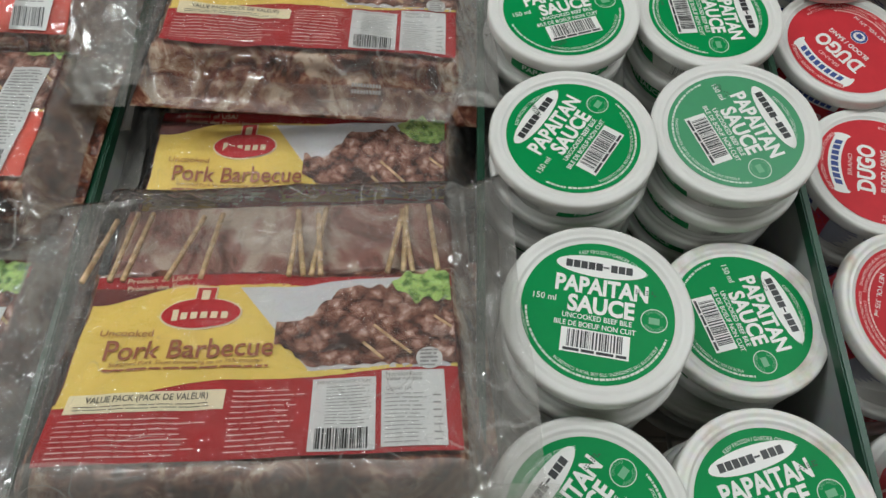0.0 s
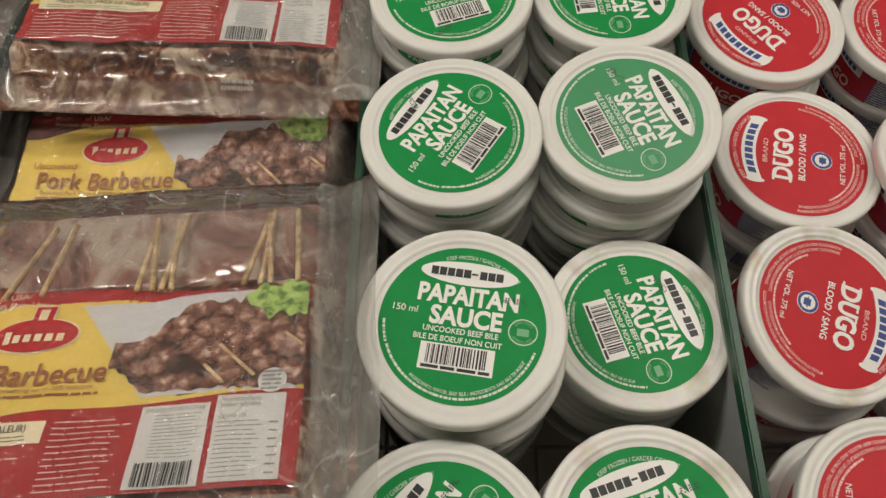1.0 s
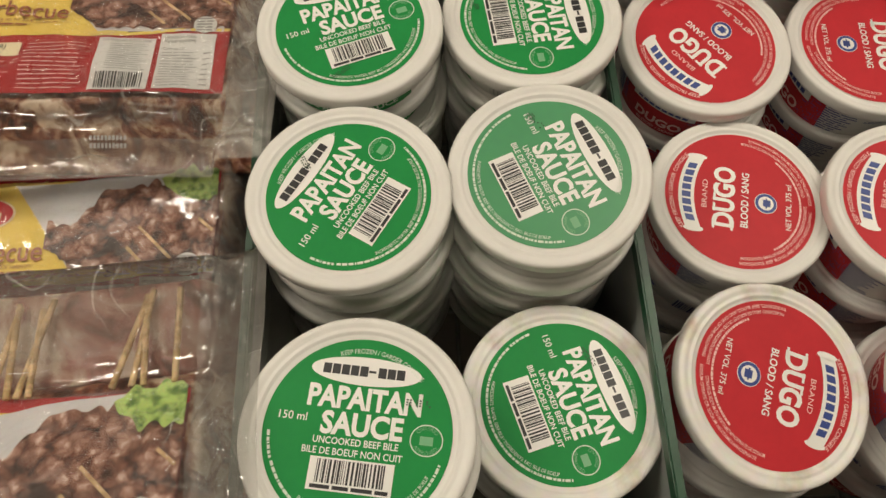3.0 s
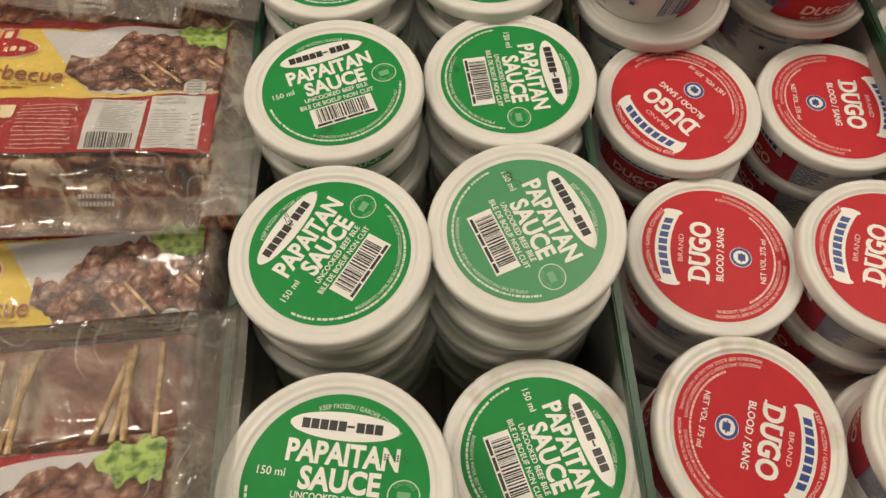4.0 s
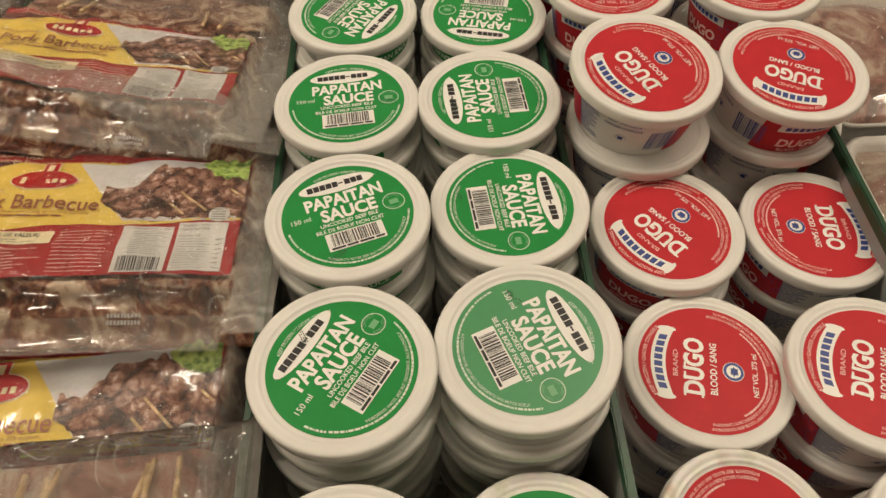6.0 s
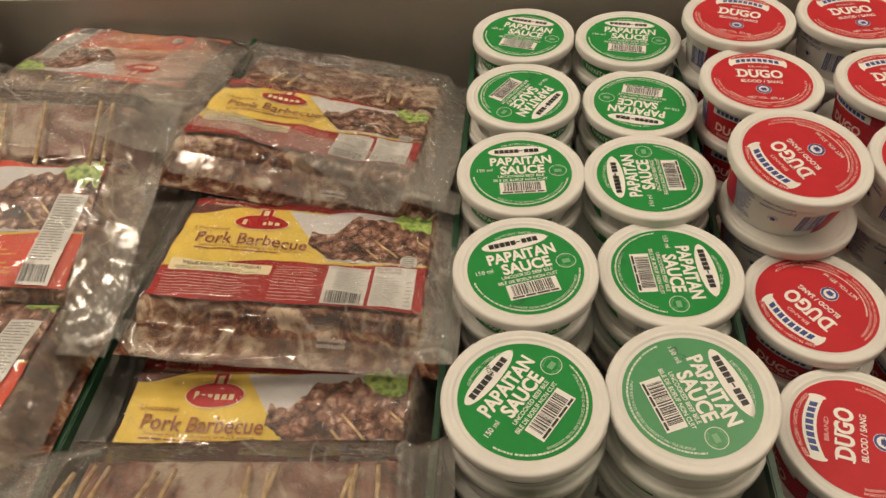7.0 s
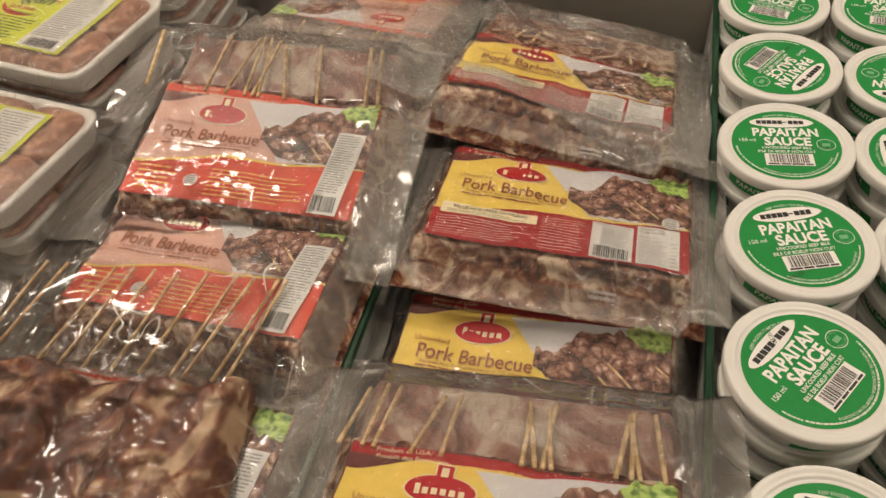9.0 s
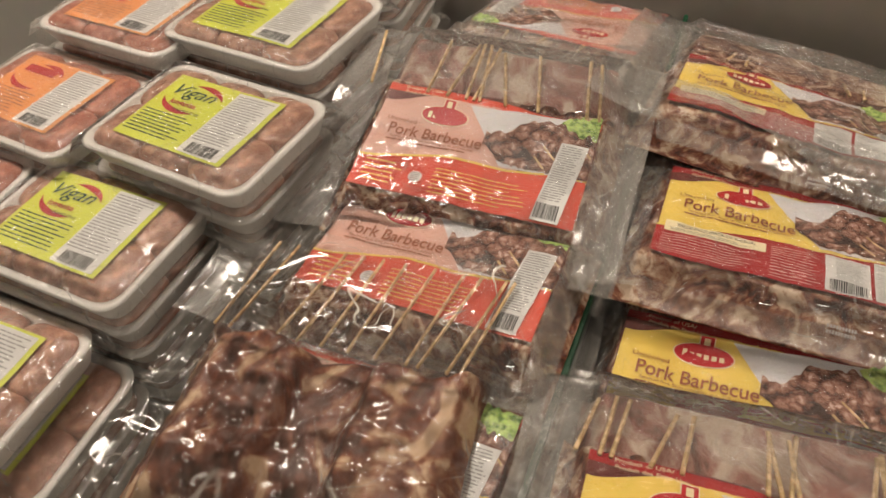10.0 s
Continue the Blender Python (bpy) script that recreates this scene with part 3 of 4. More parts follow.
def sauce_lid_prints():
    R = R1
    out = [(mesh_of("label", disc(R, R, ZL + 0.0003, n=96), M["green"], False), "label")]
    out.append((mesh_of("emblem", disc(0.60 * R, 0.155 * R, ZL + 0.0006, 0.0, 0.64 * R), M["white_ink"], False), "emblem"))
    out.append((mesh_of("emblem_bar", flat([rect((-0.47 + 0.1 * k) * R, 0.585 * R, (-0.382 + 0.1 * k) * R, 0.695 * R) for k in range(9) if k != 5] + [rect(0.025 * R, 0.63 * R, 0.105 * R, 0.655 * R)], ZL + 0.0008), M["black_ink"], False), "emblem_bar"))
    out.append((mesh_of("title", flat([lettering("PAPAITAN", 1.22 * R, 0.225 * R, 0.03 * R, 0.345 * R, 0.036),
                                       lettering("SAUCE", 0.87 * R, 0.225 * R, 0.04 * R, 0.070 * R, 0.036)], ZL + 0.0006), M["white_ink"], False), "title"))
    small = [lettering("150 ml", 0.30 * R, 0.085 * R, -0.70 * R, 0.10 * R, 0.004), lettering("UNCOOKED BEEF BILE", 0.90 * R, 0.07 * R, 0.0, -0.115 * R, 0.012),
             lettering("BILE DE BOEUF NON CUIT", 1.05 * R, 0.07 * R, -0.02 * R, -0.225 * R, 0.012)]
    out.append((mesh_of("small_print", flat(small, ZL + 0.0006), M["white_ink"], False), "small_print"))
    ring = [arc_lettering("KEEP FROZEN / GARDER CONGELE", 0.865 * R, 78, 0.052 * R, 66, 0.004),
            arc_lettering("INGREDIENTS: WATER, BEEF BILE / INGREDIENTS: EAU, BILE DE BOEUF", 0.865 * R, 285, 0.042 * R, 100, 0.004, True)]
    ring += arc_bars(0.925 * R, 205, 345, 0.030 * R, 5) + arc_bars(0.93 * R, 185, 203, 0.03 * R, 6)
    out.append((mesh_of("ring_print", flat(ring, ZL + 0.0006), M["pale_ink"], False), "ring_print"))
    seal = disc(0.175 * R, 0.165 * R, ZL + 0.0006, 0.73 * R, -0.01 * R, 36, 0.93)
    out.append((mesh_of("seal", seal, M["pale_ink"], False), "seal"))
    marks = [arc_lettering("ONTARIO", 0.13 * R, 90, 0.045 * R, 110), arc_lettering("APPROVED", 0.13 * R, 270, 0.045 * R, 120, 0.0, True)]
    marks = [(vs + np.array([0.73 * R, -0.01 * R]), fs) for vs, fs in marks]
    marks += [rect(0.66 * R, -0.06 * R, 0.80 * R, 0.03 * R)]
    out.append((mesh_of("seal_print", flat(marks, ZL + 0.0006), M["green_ink"], False), "seal_print"))
    out.append((mesh_of("code_panel", flat([rect(-0.44 * R, -0.62 * R, 0.44 * R, -0.29 * R)], ZL + 0.0006), M["white_ink"], False), "code_panel"))
    out.append((mesh_of("barcode", flat(barcode(-0.36 * R, -0.545 * R, 0.36 * R, -0.31 * R, 3) + text_bars(-0.40 * R, -0.61 * R, 0.41 * R, -0.555 * R, 1, 0.7, 3, 0.02), ZL + 0.0008), M["black_ink"], False), "barcode"))
    return out


def blood_lid_prints():
    R = 0.0470
    out = [(mesh_of("label", disc(R, R, ZL + 0.0003, n=96), M["red"], False), "label")]
    arch = lambda x: 0.66 * R + 0.06 * R - 0.42 * x * x / R
    banner = band(-0.52 * R, 0.52 * R, lambda x: arch(x) - 0.105 * R, lambda x: arch(x) + 0.105 * R, 24, 2)
    out.append((mesh_of("banner", flat([banner], ZL + 0.0006), M["white_ink"], False), "banner"))
    out.append((mesh_of("banner_bar", flat([band((-0.44 + 0.112 * k) * R, (-0.355 + 0.112 * k) * R, lambda x: arch(x) - 0.058 * R, lambda x: arch(x) + 0.058 * R, 4, 1) for k in range(8)], ZL + 0.0008), M["blue_ink"], False), "banner_bar"))
    for sgn in (-1, 1):
        bmx = disc(0.045 * R, 0.135 * R, ZL + 0.0006, sgn * 0.545 * R, arch(0.54 * R), 16)
        out.append((mesh_of("scroll_end", bmx, M["white_ink"], False), "scroll_end"))
    out.append((mesh_of("title", flat([lettering("DUGO", 0.90 * R, 0.27 * R, 0, 0.22 * R, 0.036), rect(-0.49 * R, 0.325 * R, -0.36 * R, 0.357 * R), rect(-0.49 * R, 0.083 * R, -0.36 * R, 0.115 * R), rect(-0.235 * R, 0.325 * R, -0.115 * R, 0.357 * R), rect(-0.075 * R, 0.325 * R, 0.035 * R, 0.357 * R), lettering("BLOOD / SANG", 0.82 * R, 0.095 * R, 0, -0.06 * R, 0.018)], ZL + 0.0006), M["white_ink"], False), "title"))
    out.append((mesh_of("brand_word", flat([lettering("BRAND", 0.42 * R, 0.07 * R, 0, 0.475 * R, 0.0)], ZL + 0.0006), M["pink_ink"], False), "small_word"))
    out.append((mesh_of("volume", flat([lettering("NET VOL. 375 ml", 0.68 * R, 0.075 * R, 0, -0.64 * R, 0.006)], ZL + 0.0006), M["white_ink"], False), "volume"))
    out.append((mesh_of("roundel", disc(0.15 * R, 0.15 * R, ZL + 0.0006, 0, -0.34 * R, 32), M["white_ink"], False), "roundel"))
    out.append((mesh_of("roundel_ring", disc(0.142 * R, 0.142 * R, ZL + 0.0008, 0, -0.34 * R, 32, 0.72), M["blue_ink"], False), "roundel_ring"))
    marks = [rect(-0.05 * R, -0.40 * R, 0.05 * R, -0.30 * R), rect(-0.075 * R, -0.355 * R, 0.075 * R, -0.335 * R)]
    out.append((mesh_of("roundel_mark", flat(marks, ZL + 0.0009), M["blue_ink"], False), "roundel_mark"))
    ring = [arc_lettering("KEEP FROZEN / GARDER CONGELE", 0.925 * R, 90, 0.055 * R, 74, 0.010),
            arc_lettering("INGREDIENTS: BEEF BLOOD, AND ONE OF THE FOLLOWING", 0.93 * R, 225, 0.042 * R, 88, 0.006, True),
            arc_lettering("INGREDIENTS: SANG DE BOEUF ET UN DES INGREDIENTS SUIVANTS", 0.86 * R, 228, 0.042 * R, 92, 0.006, True),
            arc_lettering("SODIUM CITRATE OR SODIUM HEXTAMETAPHOSPHATE", 0.93 * R, 315, 0.042 * R, 80, 0.006, True),
            arc_lettering("CITRATE DE SODIUM OU HEXTAMETAPHOSPHATE DE SODIUM", 0.86 * R, 322, 0.042 * R, 78, 0.006, True)]
    ring += arc_bars(0.80 * R, 215, 325, 0.028 * R, 8)
    out.append((mesh_of("ring_print", flat(ring, ZL + 0.0006), M["pink_ink"], False), "ring_print"))
    return out


CUPS = {}
prof, rad = sauce_cup(H_SAUCE)
CUPS["sauce"] = mesh_of("cup", lathe(prof, 64), M["cup"])
wrap_r = lambda y: rad(y) + 0.0004
CUPS["sauce_print"] = []
for mid in (250, 70):
    CUPS["sauce_print"].append((mesh_of("side_label", around([rect(-0.042, 0.005, 0.042, H_SAUCE - 0.0085, 40, 1)], wrap_r, mid), M["green"]), "side_label"))
    CUPS["sauce_print"].append((mesh_of("side_title", around([lettering("PAPAITAN SAUCE", 0.062, 0.006, 0, 0.0125, 0.02)], lambda y: rad(y) + 0.0007, mid), M["pale_ink"]), "side_title"))
CUPS["sauce_print"].append((mesh_of("side_code", around(barcode(-0.014, 0.006, 0.014, 0.018, 4), wrap_r, 335), M["grey_ink"]), "side_code"))
CUPS["sauce_print"].append((mesh_of("side_text", around(text_bars(-0.03, 0.006, 0.02, 0.02, 5, 0.35, 5), wrap_r, 165), M["grey_ink"]), "side_text"))
rb = lambda y: 0.0445 + (0.0532 - 0.0445) * y / H_BLOOD
CUPS["blood"] = mesh_of("cup", lathe([(0, 0.003), (0.040, 0.003), (0.0420, 0.0), (0.0438, 0.0007), (0.0446, 0.003), (rb(0.03), 0.03), (0.0532, H_BLOOD - 0.004), (0.0550, H_BLOOD - 0.003)], 64), M["cup"])
CUPS["blood_print"] = []
up = lambda d: (lambda y: rb(y) + d)
for mid in (285, 105):
    CUPS["blood_print"].append((mesh_of("side_label", around([rect(-0.036, 0.006, 0.036, H_BLOOD - 0.011, 36, 1)], up(0.0004), mid), M["red"]), "side_label"))
    arch = lambda x: 0.0385 - 3.0 * x * x
    CUPS["blood_print"].append((mesh_of("side_banner", around([band(-0.024, 0.024, lambda x: arch(x) - 0.0042, lambda x: arch(x) + 0.0042, 20, 1)], up(0.0007), mid), M["paper"]), "side_banner"))
    CUPS["blood_print"].append((mesh_of("side_banner_bar", around([band(-0.0195 + 0.0049 * k, -0.0157 + 0.0049 * k, lambda x: arch(x) - 0.0022, lambda x: arch(x) + 0.0022, 3, 1) for k in range(8)], up(0.0009), mid), M["blue_ink"]), "side_banner_bar"))
    CUPS["blood_print"].append((mesh_of("side_title", around([lettering("DUGO", 0.036, 0.0095, 0, 0.0195, 0.03), lettering("BLOOD / SANG", 0.030, 0.0034, 0, 0.0105, 0.01)], up(0.0007), mid), M["pink_ink"]), "side_title"))
for mid in (240, 60):
    CUPS["blood_print"].append((mesh_of("side_code", around(barcode(-0.013, 0.012, 0.013, 0.034, 9, 30), up(0.0004), mid - 5), M["blue_ink"]), "side_code"))
for mid in (195, 15):
    CUPS["blood_print"].append((mesh_of("side_text", around([lettering("KEEP FROZEN", 0.026, 0.003, 0, 0.040, 0.01), lettering("GARDER CONGELE", 0.030, 0.003, 0, 0.0345, 0.01)], up(0.0004), mid), M["blue_ink"]), "side_text"))
    ringm = [arc_lettering("CANADA", 0.0038, 90, 0.0016, 200)]
    CUPS["blood_print"].append((mesh_of("side_roundel", around([(vs + np.array([0.0, 0.022]), fs) for vs, fs in ringm] + [rect(-0.002, 0.020, 0.002, 0.024, 2, 1)], up(0.0004), mid), M["blue_ink"]), "side_roundel"))
for mid in (150, 330):
    CUPS["blood_print"].append((mesh_of("side_text", around(text_bars(-0.020, 0.008, 0.020, 0.044, 14, 0.4, 11), up(0.0004), mid), M["blue_ink"]), "side_text"))
LIDS["sauce_print"] = sauce_lid_prints()
LIDS["blood_print"] = blood_lid_prints()

# columns of sauce tubs: x, y, lid height, turn of the print, tilt (rx, ry), pile
SAUCE = [
    (0.1433, 0.1922, 0.7552, -9, 0, 0, 6, (0.60, 0.36, 0)), (0.1374, 0.3228, 0.7522, 57, 0, 0, 6, (0.10, 0.72, 60)), (0.1372, 0.4402, 0.7533, 18, 0, 0, 6, (-0.35, -0.72, 20)),
    (0.1322, 0.5590, 0.7507, 6, 0, 0, 6, (0.72, -0.10, -10)), (0.1332, 0.6809, 0.7476, -122, 0, 0, 6, (-0.7, -0.2, 0)), (0.1328, 0.8060, 0.7430, -16, 0, 0, 6, (0.2, 0.9, 0)),
    (0.1330, 0.0760, 0.7380, 52, 0, 0, 6, (0.6, 0.36, 0)),
    (0.2515, 0.2130, 0.7040, -74, -2, 0, 5, (-0.42, 0.50, 20)), (0.2496, 0.3320, 0.7510, -69, 3, -3, 6, (-0.72, 0.16, 15)), (0.2516, 0.4516, 0.7420, -84, 0, 0, 6, (-0.35, -0.75, 0)),
    (0.2457, 0.5574, 0.7500, 94, 0, 0, 6, (-0.1, 0.64, 20)), (0.2513, 0.6836, 0.7383, 167, 0, 0, 6, (0.3, 0.62, 0)), (0.2483, 0.7942, 0.7450, -8, 0, 0, 6, (0.6, 0.3, 0)),
    (0.2390, 0.0850, 0.7320, 18, 0, 0, 6, (0.6, 0.36, 0)),
]
BLOOD = [
    (0.3695, 0.2170, 0.7070, -109, 7, 10, 3), (0.3760, 0.3350, 0.7010, 77, 1, 2, 3), (0.3708, 0.4467, 0.7140, 128, 2, 2, 3), (0.3630, 0.5480, 0.7830, 118, 5, 3, 4),
    (0.3633, 0.6833, 0.7658, -4, 0, 0, 4), (0.3598, 0.7883, 0.7727, -18, 0, 0, 4), (0.3790, 0.0940, 0.7130, -100, 0, 0, 3),
    (0.4796, 0.3203, 0.7130, 68, 0, 0, 3), (0.4900, 0.4500, 0.7000, -96, 0, 2, 3), (0.4844, 0.5580, 0.7660, 156, 4, 2, 4), (0.4849, 0.6680, 0.7740, 7, 0, 0, 4),
    (0.4780, 0.7900, 0.7740, 10, 0, 0, 4), (0.4870, 0.2060, 0.7130, 40, 0, 0, 3), (0.4930, 0.0900, 0.7130, 60, 0, 0, 3),
]


def pile(rows, make, cup_h, first_label, low_label, spots, cup_turn=()):
    rng = random.Random(4)
    for k, (x, y, z, turn, tx, ty, n, *stamp) in enumerate(rows):
        step = (z - DECK - cup_h + 0.0005) / max(1, n - 1)
        for level in range(n):
            top = z - level * step
            if level == 0:
                make(pose(x, y, z, tx, ty, 0) @ pose(0, 0, 0, 0, 0, turn), first_label, k in spots, False, *([k == 8] if stamp else [cup_turn[k] if k < len(cup_turn) else 0]))
                if stamp:
                    sx, sy, sa = stamp[0]
                    dots = [rect(-0.006 + 0.0016 * q, 0.0012 * r - 0.0014, -0.0050 + 0.0016 * q, 0.0012 * r - 0.0007) for q in range(8) for r in range(3) if rng.random() < 0.7]
                    s = part("date_stamp", flat(dots, ZL + 0.0011), M["stamp"], scene.objects[LAST[0]], "dotted black date stamp", False)
                    s.matrix_basis = pose(sx * R1, sy * R1, 0, 0, 0, sa)
                    s["kind"] = "stuff"
            else:
                make(pose(x + rng.uniform(-0.004, 0.004), y + rng.uniform(-0.004, 0.004), top, 0, 0, rng.uniform(0, 360)), low_label, stained=rng.random() < 0.15, covered=True)


pile(SAUCE, sauce_tub, H_SAUCE, "round white plastic tub with green printed sauce lid", "white plastic sauce tub lower down in a stack", (7, 13))
pile(BLOOD, blood_tub, H_BLOOD, "round white plastic tub with red printed blood lid", "white and red blood tub lower down in a stack", (0,), (0, 0, 0, -68, -46, 0, 0, 0, 0, 15, 90))

# ---- skewer packs in clear bags ----
LW, L0, L1 = 0.110, -0.085, 0.030
CARD_X, CARD_Y, CARD_MID = 1.0, 1.13, -0.0225          # stretch of a printed card and its middle


def pack_height(seed, thick, back, lump, front=-0.095, wedge=0.0):
    def h(x, y):
        f = ease((0.134 - abs(x) + 0.004 * grain(y, x, 30, seed)) / 0.024) * ease((y - front - (0.006 * grain(x, 0, 24, seed) if front < -0.115 else 0.0)) / (0.034 if front < -0.115 else 0.024)) * ease((back - y) / 0.035)
        return 0.004 + f * (thick + wedge * max(0.0, 0.03 - y) + lump * grain(x, y, 26, seed) + 0.5 * lump * grain(x, y, 70, seed + 2))
    return h


def card_prints(t, h, style, seed):
    """The printed card: coloured fields, photograph, panels and writing."""
    main, strip = (M["yellow"], M["pack_red"]) if style == "yellow" else (M["pale"], M["orange_red"])
    z0 = 0.0006

    def flat(pieces, z, height):
        return flat_on([(np.column_stack((vs[:, 0] * CARD_X, (vs[:, 1] + 0.0275) * CARD_Y + CARD_MID)), fs) for vs, fs in pieces], z, height)

    card = part("card", flat([band(-LW, LW, lambda x: L0, lambda x: L1 - 0.006 * ease((x + 0.02) / 0.1) - 0.001 * math.sin(x * 60), 44, 24)], z0, h), M["dark_red"], t, "printed card with a photograph of grilled meat")
    wave = lambda x: 0.022 - 0.012 * ease((-0.055 - x) / 0.05) - 0.006 * ease((x - 0.0) / 0.09)
    lower = lambda x: -0.040 - 0.013 * ease((-x - 0.02) / 0.09) + 0.004 * ease((x - 0.03) / 0.06)
    slope = lambda x: (x + LW) * 0.06
    part("main_field", flat([band(-LW + 0.001, 0.045, lambda x: lower(x), wave, 36, 14)], z0 + 0.0004, h), main, card, "", True)
    part("lower_strip", flat([band(-LW, LW, lambda x: L0, lambda x: lower(x) - 0.0015, 44, 10)], z0 + 0.0004, h), strip, card)
    part("top_strip", flat([band(-LW, LW, lambda x: L1 - 0.0085 - 0.006 * ease((x + 0.02) / 0.1), lambda x: L1 - 0.0065 * ease((x + 0.02) / 0.1) - 0.0005, 44, 3)], z0 + 0.0004, h), strip, card)
    edge = lambda x: lower(x) - 0.0018
    part("gold_line", flat([band(-LW, LW, edge, lambda x: edge(x) + 0.0022, 44, 1)], z0 + 0.0008, h), M["yellow"], card)
    px = lambda y: 0.026 - (y + 0.038) * 0.82
    plate_v, plate_f = rect(0.0, 0.0, 1.0, 1.0, 22, 14)
    pl = np.empty_like(plate_v)
    for k, (u, v) in enumerate(plate_v):
        y = -0.038 + v * (0.0575 + 0.003 * ease((u - 0.2) / 0.3))
        pl[k] = (px(y) + u * (LW - 0.004 - px(y)), y)
    part("plate_photo", flat([(pl, plate_f)], z0 + 0.0008, h), M["plate"], card)
    lo = lambda x: -0.037 + 0.016 * ease((0.030 - x) / 0.026) + 0.004 * abs(grain(x, 0, 130, seed))
    hi = lambda x: 0.0175 - 0.022 * ease((0.046 - x) / 0.030) - 0.006 * ease((x - 0.07) / 0.04) + 0.009 * abs(grain(x, 1, 95, seed)) - 0.003
    part("meat_photo", flat([band(0.004, 0.1095, lo, hi, 110, 16)], z0 + 0.0012, h), M["photo"], card)
    part("lettuce_photo", flat([band(0.072, 0.109, lambda x: 0.0055 + 0.006 * grain(x, 3, 190, seed) + 0.013 * ease((0.090 - x) / 0.020), lambda x: 0.0255 + 0.005 * grain(x, 5, 170, seed) - 0.008 * ease((0.082 - x) / 0.012), 46, 8)], z0 + 0.0016, h), M["lettuce"], card)
    for a, b in (((0.062, -0.010), (0.084, -0.030)), ((0.098, -0.006), (0.108, -0.014)), ((0.056, -0.022), (0.068, -0.033))):
        d = Vector((b[0] - a[0], b[1] - a[1])).normalized()
        nx, ny = -d.y * 0.0009, d.x * 0.0009
        vs = []
        for k in range(7):
            u = k / 6
            vs += [(a[0] + (b[0] - a[0]) * u + nx, a[1] + (b[1] - a[1]) * u + ny), (a[0] + (b[0] - a[0]) * u - nx, a[1] + (b[1] - a[1]) * u - ny)]
        part("stick_photo", flat([(np.array(vs), [(2 * k, 2 * k + 1, 2 * k + 3, 2 * k + 2) for k in range(6)])], z0 + 0.0016, h), M["bamboo"], card)
    # emblem: red oval with a small tower, left without letters
    n = 40
    oval = [(np.array([(-0.042 + 0.0235 * math.cos(2 * math.pi * k / n), 0.0015 + 0.0098 * math.sin(2 * math.pi * k / n)) for k in range(n)]), [tuple(range(n))])]
    rim = [(np.array([(-0.042 + 0.0247 * math.cos(2 * math.pi * k / n), 0.0015 + 0.0108 * math.sin(2 * math.pi * k / n)) for k in range(n)]), [tuple(range(n))])]
    part("emblem_rim", flat(rim + [rect(-0.0475, 0.009, -0.0345, 0.0205)], z0 + 0.0010, h), M["cream"], card)
    part("emblem", flat(oval + [rect(-0.0465, 0.008, -0.0355, 0.0195, 2, 2)], z0 + 0.0015, h), M["logo_red"], card)
    letters = [rect(-0.0588, -0.0030, -0.0552, 0.0042, 2, 3)] + [rect(-0.0536 + 0.0060 * q, -0.0026, -0.0496 + 0.0060 * q, 0.0020, 2, 2) for q in range(5)]
    part("emblem_mark", flat(letters + [rect(-0.0435, 0.0105, -0.0385, 0.0175, 1, 2)], z0 + 0.0019, h), M["cream"], card)
    part("title", flat([lettering("Pork Barbecue", 0.096, 0.0118, -0.0435, -0.0215, 0.012), lettering("Uncooked", 0.030, 0.0045, -0.082, -0.0105, 0.0)], z0 + 0.0017, h), M["brown_ink"], card)
    part("fine_print", flat([lettering("Seasoned Pork Slices containing up to 35% solution", 0.086, 0.0026, -0.044, -0.0300, 0.0)] + text_bars(-0.090, -0.0352, 0.006, -0.0322, 1, 0.45, seed), z0 + 0.0014, h), M["brown_ink"], card)
    part("origin_print", flat([lettering("Product of USA/", 0.040, 0.0032, -0.072, 0.0265, 0.0), lettering("Produit des Etats-Unis", 0.050, 0.0032, -0.066, 0.0215, 0.0)], z0 + 0.0012, h), M["cream"], card)
    if style == "yellow":
        part("value_tab", flat([rect(-0.103, -0.0585, -0.018, -0.0475, 16, 2)], z0 + 0.0010, h), M["cream"], card)
        part("value_print", flat([lettering("VALUE PACK (PACK DE VALEUR)", 0.066, 0.0035, -0.060, -0.0508, 0.004)] + text_bars(-0.098, -0.0575, -0.024, -0.0540, 2, 0.22, seed), z0 + 0.0014, h), M["black_ink"], card)
        part("cooking_print", flat(text_bars(-0.104, -0.083, -0.020, -0.061, 8, 0.20, seed + 1) + text_bars(-0.014, -0.083, 0.025, -0.047, 12, 0.20, seed + 5), z0 + 0.0010, h), M["pink_ink"], card)
        part("cooking_panel", flat([rect(0.029, -0.0835, 0.064, -0.0435, 8, 8)], z0 + 0.0010, h), M["paper"], card)
        part("nutrition_panel", flat([rect(0.067, -0.0825, 0.102, -0.040, 8, 8)], z0 + 0.0010, h), M["paper"], card)
        part("panel_print", flat(text_bars(0.037, -0.0700, 0.062, -0.0480, 13, 0.22, seed + 2) + [lettering("SAFE HANDLING INSTRUCTIONS", 0.030, 0.0018, 0.0465, -0.0458, 0.004), lettering("Nutrition Facts", 0.020, 0.0026, 0.0795, -0.0425, 0.006), lettering("Valeur nutritive", 0.020, 0.0026, 0.0795, -0.0455, 0.006), lettering("Calories 124", 0.014, 0.0020, 0.0765, -0.0515, 0.004)] + text_bars(0.069, -0.0815, 0.092, -0.0535, 13, 0.20, seed + 3) + text_bars(0.095, -0.0815, 0.100, -0.0535, 7, 0.20, seed + 6), z0 + 0.0014, h), M["grey_ink"], card)
        part("barcode", flat(barcode(0.0325, -0.0825, 0.0605, -0.0715, seed, 40), z0 + 0.0014, h), M["black_ink"], card)
        cx, cy, cr = 0.094, -0.0335, 0.0075
    else:
